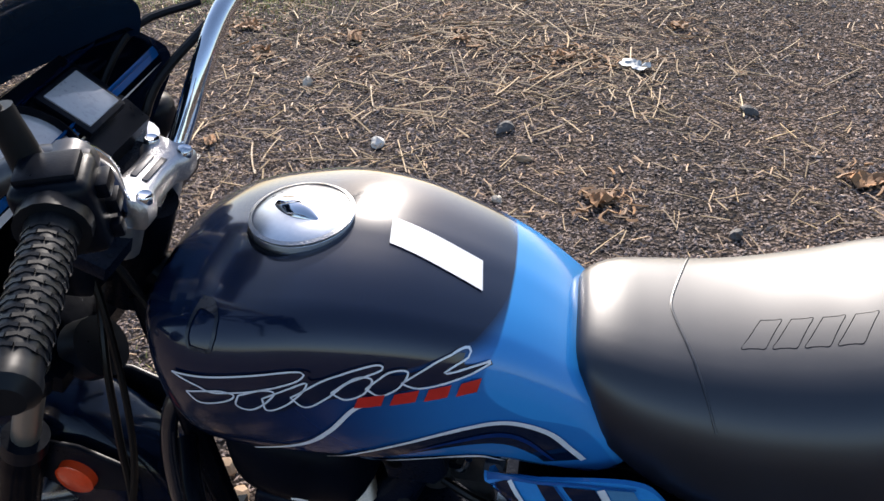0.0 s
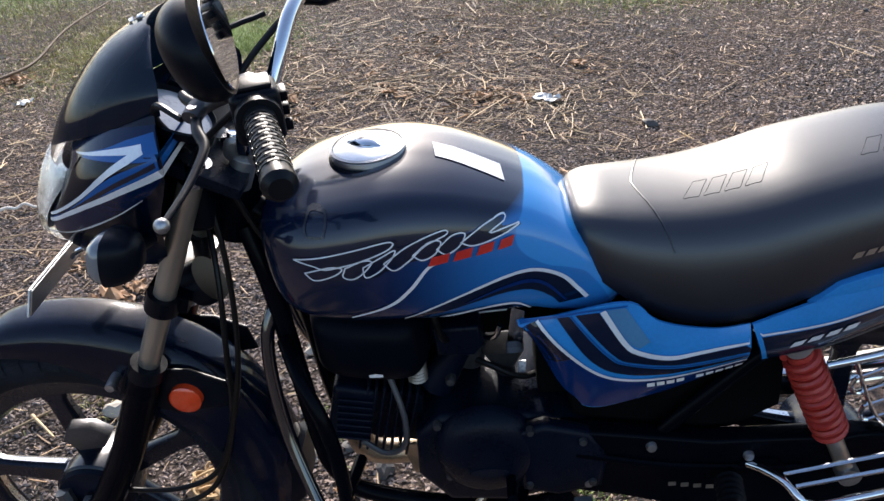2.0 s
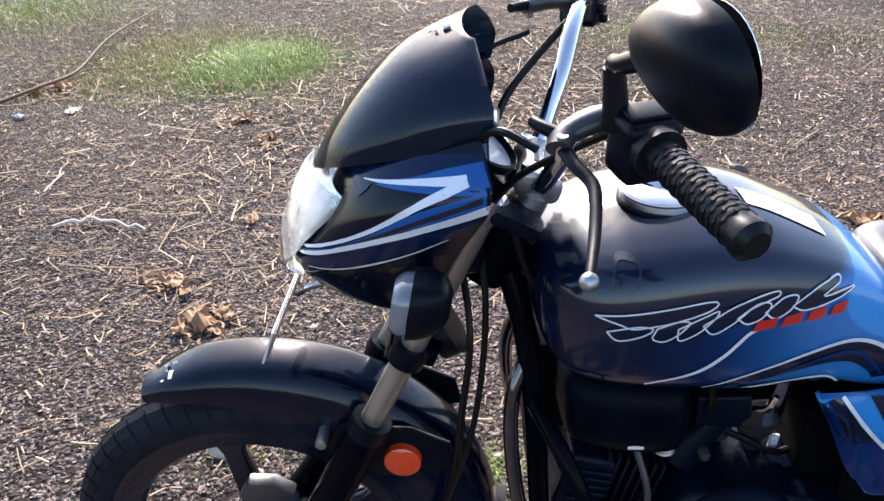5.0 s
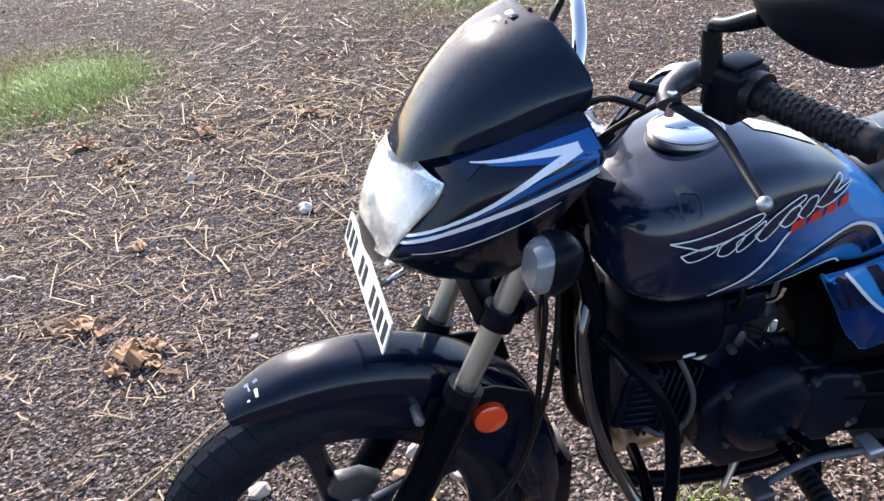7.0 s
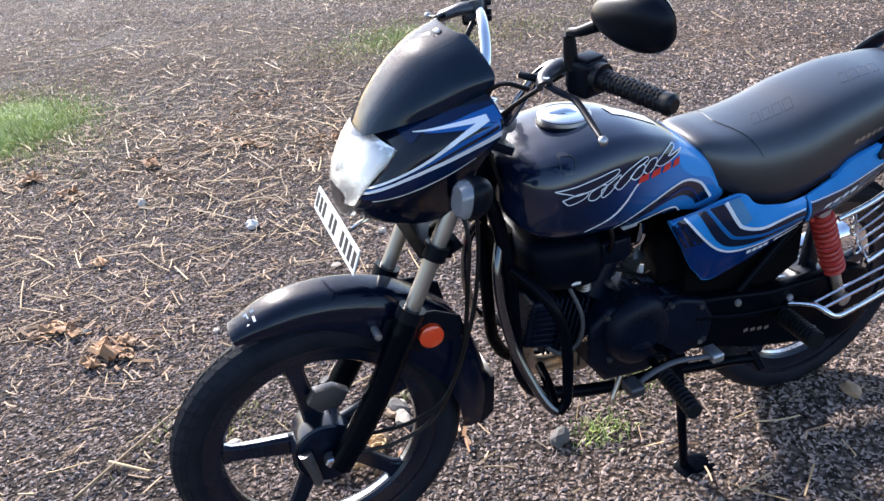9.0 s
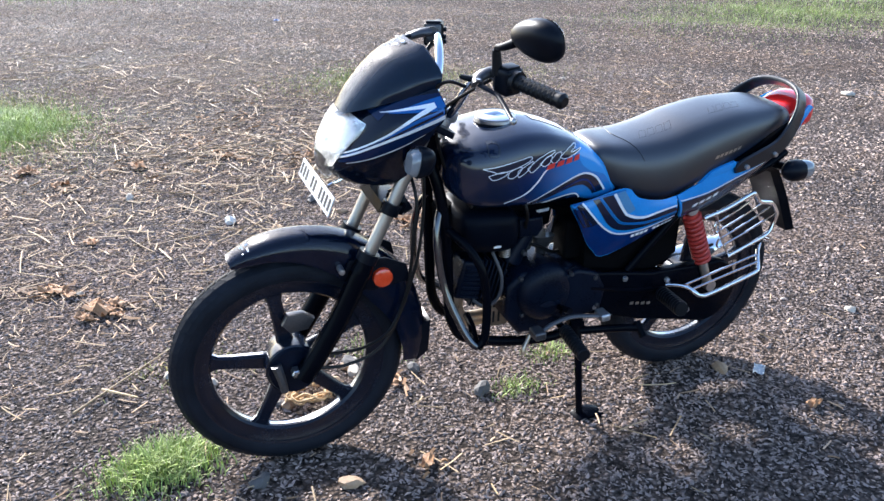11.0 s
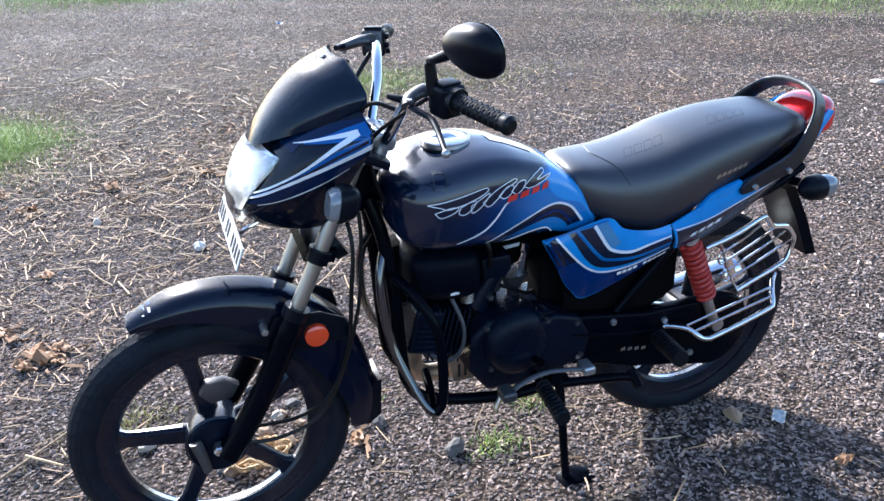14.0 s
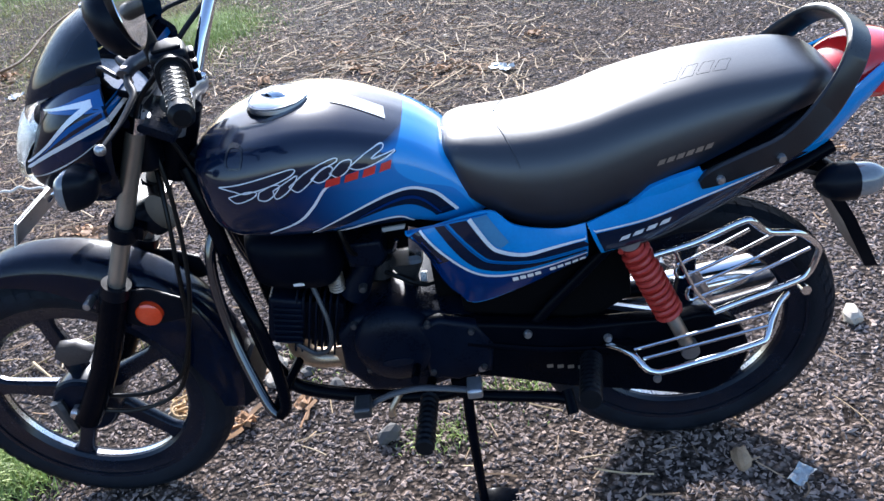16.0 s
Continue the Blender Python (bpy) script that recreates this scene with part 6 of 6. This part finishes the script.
parts = [(rng.normal(cx, sd, n), rng.normal(cy, sd, n)) for cx, cy, sd, n in ((-1.12, 2.31, 0.06, 16), (-0.985, 2.07, 0.07, 22), (-1.155, 4.05, 0.12, 30), (-0.99, 3.69, 0.08, 25), (0.915, 3.95, 0.06, 14), (-0.37, 1.09, 0.03, 7), (-0.23, 1.12, 0.03, 6), (-0.32, 0.72, 0.03, 8), (-2.4, 4.9, 0.16, 90), (0.2, 4.6, 0.4, 160), (1.54, 2.05, 0.05, 30), (0.42, 2.36, 0.06, 40), (0.37, 3.58, 0.14, 70), (-0.58, 3.8, 0.10, 40), (-0.06, 3.8, 0.08, 30), (1.24, 2.47, 0.05, 30))]
x, y = np.concatenate([p[0] for p in parts]), np.concatenate([p[1] for p in parts])
sticks("dry_leaves", x, y, 0.045, 0.005, M_leaf, "rust-brown dry leaf scraps", "dry leaves", 0.6)


def grass(cx, cy, sx, sy, n, tall, material, label):
    """A patch of blades, denser at its heart."""
    x, y = rng.normal(cx, sx, n), rng.normal(cy, sy, n)
    fall = np.exp(-(((x - cx) / sx) ** 2 + ((y - cy) / sy) ** 2) / 3)
    h = tall * rng.uniform(0.5, 1.3, n) * (0.35 + 0.65 * fall)
    az, lean = rng.uniform(0, 2 * np.pi, n), rng.uniform(0.2, 1.1, n)
    w = 0.0014 + 0.0012 * rng.random(n)
    out = np.zeros((n, 7, 3))
    z0 = lift(x, y)
    for k, s in enumerate((0, 0.4, 0.75, 1.0)):
        ox = lean * h * s * s * np.cos(az)
        oy = lean * h * s * s * np.sin(az)
        zz = z0 + h * s * (1 - 0.25 * s * lean)
        ww = w * (1 - s * 0.8)
        if k < 3:
            out[:, 2 * k] = np.stack([x + ox - np.sin(az) * ww, y + oy + np.cos(az) * ww, zz], -1)
            out[:, 2 * k + 1] = np.stack([x + ox + np.sin(az) * ww, y + oy - np.cos(az) * ww, zz], -1)
        else:
            out[:, 6] = np.stack([x + ox, y + oy, zz], -1)
    tri = np.array([(0, 1, 3), (0, 3, 2), (2, 3, 5), (2, 5, 4), (4, 5, 6)])
    f = (tri[None] + (np.arange(n) * 7)[:, None, None]).reshape(-1, 3)
    return raw("grass", out.reshape(-1, 3), f, material, None, label, "grass", "stuff")


M_grass = by_random(mat("green_grass", (0.30, 0.37, 0.095), 0.55, vary=0.3, scale=10), 0.55, 1.5)
M_dullgrass = by_random(mat("yellowing_grass", (0.46, 0.42, 0.14), 0.65, vary=0.35, scale=10), 0.45, 1.3)
grass(-1.25, 5.25, 0.26, 0.34, 13000, 0.085, M_grass, "bright green tuft of grass on the gravel")
grass(-1.95, 5.4, 0.42, 0.62, 10000, 0.04, M_dullgrass, "thin yellowing grass on the gravel")
grass(-0.94, 1.045, 0.080, 0.055, 1500, 0.068, M_grass, "green tuft of grass beside the front wheel")
grass(1.62, 5.45, 0.32, 0.34, 2800, 0.05, M_grass, "low green grass patch on the gravel")
grass(2.3, 5.1, 0.7, 0.35, 2200, 0.03, M_dullgrass, "thin yellowing grass on the gravel")
grass(-3.3, 7.0, 1.0, 0.9, 9000, 0.045, M_dullgrass, "thin yellowing grass on the gravel")
grass(-1.45, 6.1, 0.45, 0.35, 3000, 0.04, M_dullgrass, "thin yellowing grass on the gravel")
grass(1.2, 5.3, 0.45, 0.35, 2000, 0.03, M_dullgrass, "thin yellowing grass on the gravel")
grass(-4.0, 7.6, 0.8, 0.5, 5000, 0.07, M_grass, "green grass patch at the edge of the gravel")
grass(8.1, 6.7, 1.5, 0.9, 15000, 0.065, M_grass, "green grass strip at the edge of the gravel")
grass(1.6, 15.2, 2.2, 1.2, 15000, 0.16, M_grass, "tall green grass beyond the gravel")
grass(7.5, 15.0, 2.4, 1.4, 12000, 0.16, M_grass, "tall green grass beyond the gravel")
grass(-1.0, 4.45, 0.25, 0.3, 1100, 0.03, M_dullgrass, "thin yellowing grass on the gravel")
grass(0.10, 0.93, 0.05, 0.04, 200, 0.03, M_grass, "small sprout of grass under the motorcycle")
grass(0.31, 1.05, 0.05, 0.04, 200, 0.03, M_grass, "small sprout of grass under the motorcycle")
grass(-0.19, 1.34, 0.06, 0.06, 260, 0.035, M_grass, "small sprout of grass under the motorcycle")
grass(-0.78, 1.52, 0.10, 0.06, 260, 0.03, M_dullgrass, "thin yellowing grass on the gravel")

# ---- single stones, litter, sticks ----
M_stone = mat("pale_stone", (0.42, 0.36, 0.29), 0.75, vary=0.3, scale=30, bump=0.4, bscale=90)
M_tan = mat("tan_stone", (0.34, 0.225, 0.135), 0.75, vary=0.3, scale=30, bump=0.4, bscale=90)
M_grey = mat("grey_stone", (0.080, 0.073, 0.068), 0.75, vary=0.3, scale=30, bump=0.4, bscale=90)
M_litter = mat("thin_plastic", (0.44, 0.46, 0.46), 0.35, vary=0.3, scale=40)


def stone(x, y, size, material, label, group=""):
    bm = bmesh.new()
    bmesh.ops.create_icosphere(bm, subdivisions=2, radius=1)
    sx, sy, sz = size * rng.uniform(0.8, 1.2), size * rng.uniform(0.6, 0.9), size * rng.uniform(0.45, 0.7)
    off = Vector(rng.uniform(0, 50, 3))
    turn = rng.uniform(0, 6.28)
    for v in bm.verts:
        k = 1 + 0.5 * noise.noise(v.co * 1.1 + off) + 0.22 * noise.noise(v.co * 2.7 + off)
        p = Vector((v.co.x * sx, v.co.y * sy, v.co.z * sz)) * k * 0.5
        v.co = Vector((p.x * math.cos(turn) - p.y * math.sin(turn), p.x * math.sin(turn) + p.y * math.cos(turn), max(p.z, -0.25 * sz)))
    ob = part("stone", bm, material, None, label, 18, "stone")
    ob.location = (x, y, float(lift(x, y)) + 0.22 * sz)
    return tagged(ob, group=group)


for x, y, size, rock, label in (
        (-0.33, 2.756, 0.070, mat("white_stone", (0.62, 0.58, 0.52), 0.7, vary=0.2, scale=30, bump=0.4, bscale=90), "small white stone lying on the gravel"),
        (-0.526, 0.747, 0.062, M_tan, "tan stone on the gravel near the front wheel"),
        (0.718, 0.705, 0.060, M_tan, "tan stone on the gravel near the rear wheel"),
        (-0.015, 0.955, 0.066, M_grey, "dark grey stone under the motorcycle"),
        (-0.73, 0.86, 0.06, M_grey, "dark grey stone beside the front wheel"),
        (-0.82, 1.49, 0.075, M_stone, "pale broken stone behind the front wheel"),
        (-0.74, 1.39, 0.055, M_stone, "pale broken stone behind the front wheel"),
        (-0.56, 1.16, 0.045, M_tan, "tan stone behind the front wheel"),
        (1.165, 1.097, 0.065, M_stone, "pale stone behind the rear wheel"),
        (1.433, 0.78, 0.045, M_stone, "pale stone beyond the rear wheel"),
        (0.185, 2.635, 0.05, M_tan, "flat tan stone on the open gravel"),
        (0.117, 2.866, 0.075, M_grey, "flat grey stone on the open gravel"),
        (1.012, 3.012, 0.065, M_grey, "flat grey stone on the open gravel"),
        (0.774, 2.162, 0.050, M_grey, "flat grey stone on the open gravel"),
        (-0.70, 3.31, 0.060, M_stone, "pale stone among the straw"),
        (4.40, 3.08, 0.10, M_stone, "white stone far out on the gravel"),
        (-0.32, 1.66, 0.07, M_stone, "pale broken stone behind the front wheel"),
        (-0.43, 1.53, 0.05, M_grey, "dark broken stone behind the front wheel")):
    stone(x, y, size, rock, label)
for k in range(16):
    stone(-0.30 + rng.normal(0, 0.10), 1.27 + rng.normal(0, 0.09), rng.uniform(0.03, 0.065), (M_stone, M_tan, M_grey)[k % 3], "broken stone lying beyond the front wheel", "stones beyond the front wheel")
for k in range(34):
    x, y = rng.uniform(-2.6, 3.0), rng.uniform(0.9, 5.5)
    if (y > 1.9 or x > 1.1) and rng.random() < 0.8:
        stone(x, y, rng.uniform(0.025, 0.05), (M_stone, M_grey, M_tan)[k % 3], "small stone among the gravel", "scattered stones")


def scrap(x, y, size, material, label, name="litter"):
    """A crumpled sheet."""
    bm = bmesh.new()
    bmesh.ops.create_grid(bm, x_segments=7, y_segments=5, size=size / 2)
    off = Vector(rng.uniform(0, 50, 3))
    for v in bm.verts:
        v.co.z += 0.45 * size * abs(noise.noise(v.co * 3.2 / size + off)) + 0.004
        v.co.x += 0.15 * size * noise.noise(v.co * 2.5 / size + off * 2)
        v.co.y *= 0.6
    bmesh.ops.solidify(bm, geom=bm.faces[:], thickness=0.0008)
    ob = part(name, bm, material, None, label, 30, "litter")
    ob.location = (x, y, float(lift(x, y)) + 0.008)
    ob.rotation_euler = (0, 0, rng.uniform(0, 6))
    return ob


M_dryleaf = mat("crumpled_brown_leaf", (0.29, 0.148, 0.066), 0.75, vary=0.4, scale=35, bump=0.3, bscale=150)
for x, y, size in ((-1.125, 2.31, 0.10), (-1.07, 2.25, 0.06), (-0.985, 2.06, 0.11), (-0.92, 2.09, 0.07), (-1.04, 2.02, 0.07), (-0.93, 2.00, 0.05), (-1.155, 4.05, 0.10), (-1.10, 4.00, 0.07), (-0.995, 3.69, 0.09), (0.915, 3.95, 0.08), (-0.37, 1.09, 0.06), (-0.23, 1.12, 0.05), (-0.316, 0.723, 0.05), (0.81, 0.425, 0.05), (1.54, 2.05, 0.06), (1.24, 2.465, 0.11), (0.42, 2.35, 0.09), (-0.937, 2.759, 0.07), (0.366, 3.58, 0.10), (-0.58, 3.80, 0.11), (-0.08, 3.78, 0.08), (-2.38, 4.92, 0.12), (-2.50, 4.80, 0.10), (-1.39, 4.72, 0.08)):
    leaf = scrap(x, y, size, M_dryleaf, "crumpled rust-brown dry leaf on the gravel", "dry_leaf")
    tagged(leaf, category="leaf", group="dry leaves on the gravel")
scrap(0.655, 3.46, 0.12, M_litter, "crumpled scrap of clear plastic on the gravel")
scrap(-2.13, 4.35, 0.10, M_litter, "pale blue crumpled plastic scrap in the grass")
scrap(0.81, 0.632, 0.055, M_litter, "thin clear plastic scrap near the rear wheel")
scrap(1.912, 9.31, 0.08, mat("blue_plastic", (0.02, 0.16, 0.5), 0.4), "small blue plastic scrap on the gravel")

scrap(-2.38, 4.28, 0.07, M_litter, "pale crumpled paper scrap in the grass")
scrap(-2.56, 8.35, 0.09, mat("red_plastic", (0.45, 0.02, 0.08), 0.4), "small red plastic scrap far out on the gravel")


def stick(pts, r, material, label, name="stick"):
    line = [(x, y, float(lift(x, y)) + 0.010 + r + dz) for x, y, dz in pts]
    return part(name, tube(line, lambda s: r * (1 - 0.5 * s), 7), material, None, label, 60, "stick")


stick([(-2.60, 4.55, 0), (-2.46, 4.87, 0.02), (-2.385, 5.24, 0.02), (-2.40, 6.02, 0.05), (-2.36, 7.28, 0.02)], 0.011, mat("dark_twig_bark", (0.11, 0.068, 0.04), 0.85, vary=0.35, scale=30, bump=0.4, bscale=120), "long brown twig lying in the grass")
stick([(-1.66, 2.77, 0), (-1.605, 2.80, 0.006), (-1.57, 2.80, 0.0), (-1.54, 2.818, 0.008), (-1.49, 2.795, 0.0), (-1.436, 2.784, 0.004), (-1.38, 2.735, 0.0), (-1.35, 2.74, 0.004), (-1.31, 2.705, 0)], 0.007, mat("bleached_root", (0.66, 0.60, 0.52), 0.8, vary=0.25, scale=40), "bleached white root on the gravel", "root")
stick([(-1.13, 1.41, 0), (-0.95, 1.54, 0.004), (-0.745, 1.70, 0.003)], 0.004, M_straw, "long dry stalk beside the front wheel", "stalk")
stick([(-1.04, 1.50, 0), (-0.95, 1.40, 0.003)], 0.005, M_straw, "dry stalk on the gravel", "stalk")
ring = []
for k in range(112):
    a = 2 * math.pi * k / 16
    rr = 0.058 + 0.018 * math.sin(k * 1.7) + 0.012 * math.sin(k * 0.37)
    ring.append((-0.473 + 1.1 * rr * math.cos(a), 1.167 + 0.8 * rr * math.sin(a), 0.012 + 0.016 * math.sin(k * 0.9) ** 2 + 0.0002 * k))
part("straw_coil", tube(ring, 0.0034, 5, 340), mat("straw_rope", (0.52, 0.34, 0.165), 0.75, vary=0.4, scale=60), None, "coil of dry straw rope on the gravel", 60, "straw")
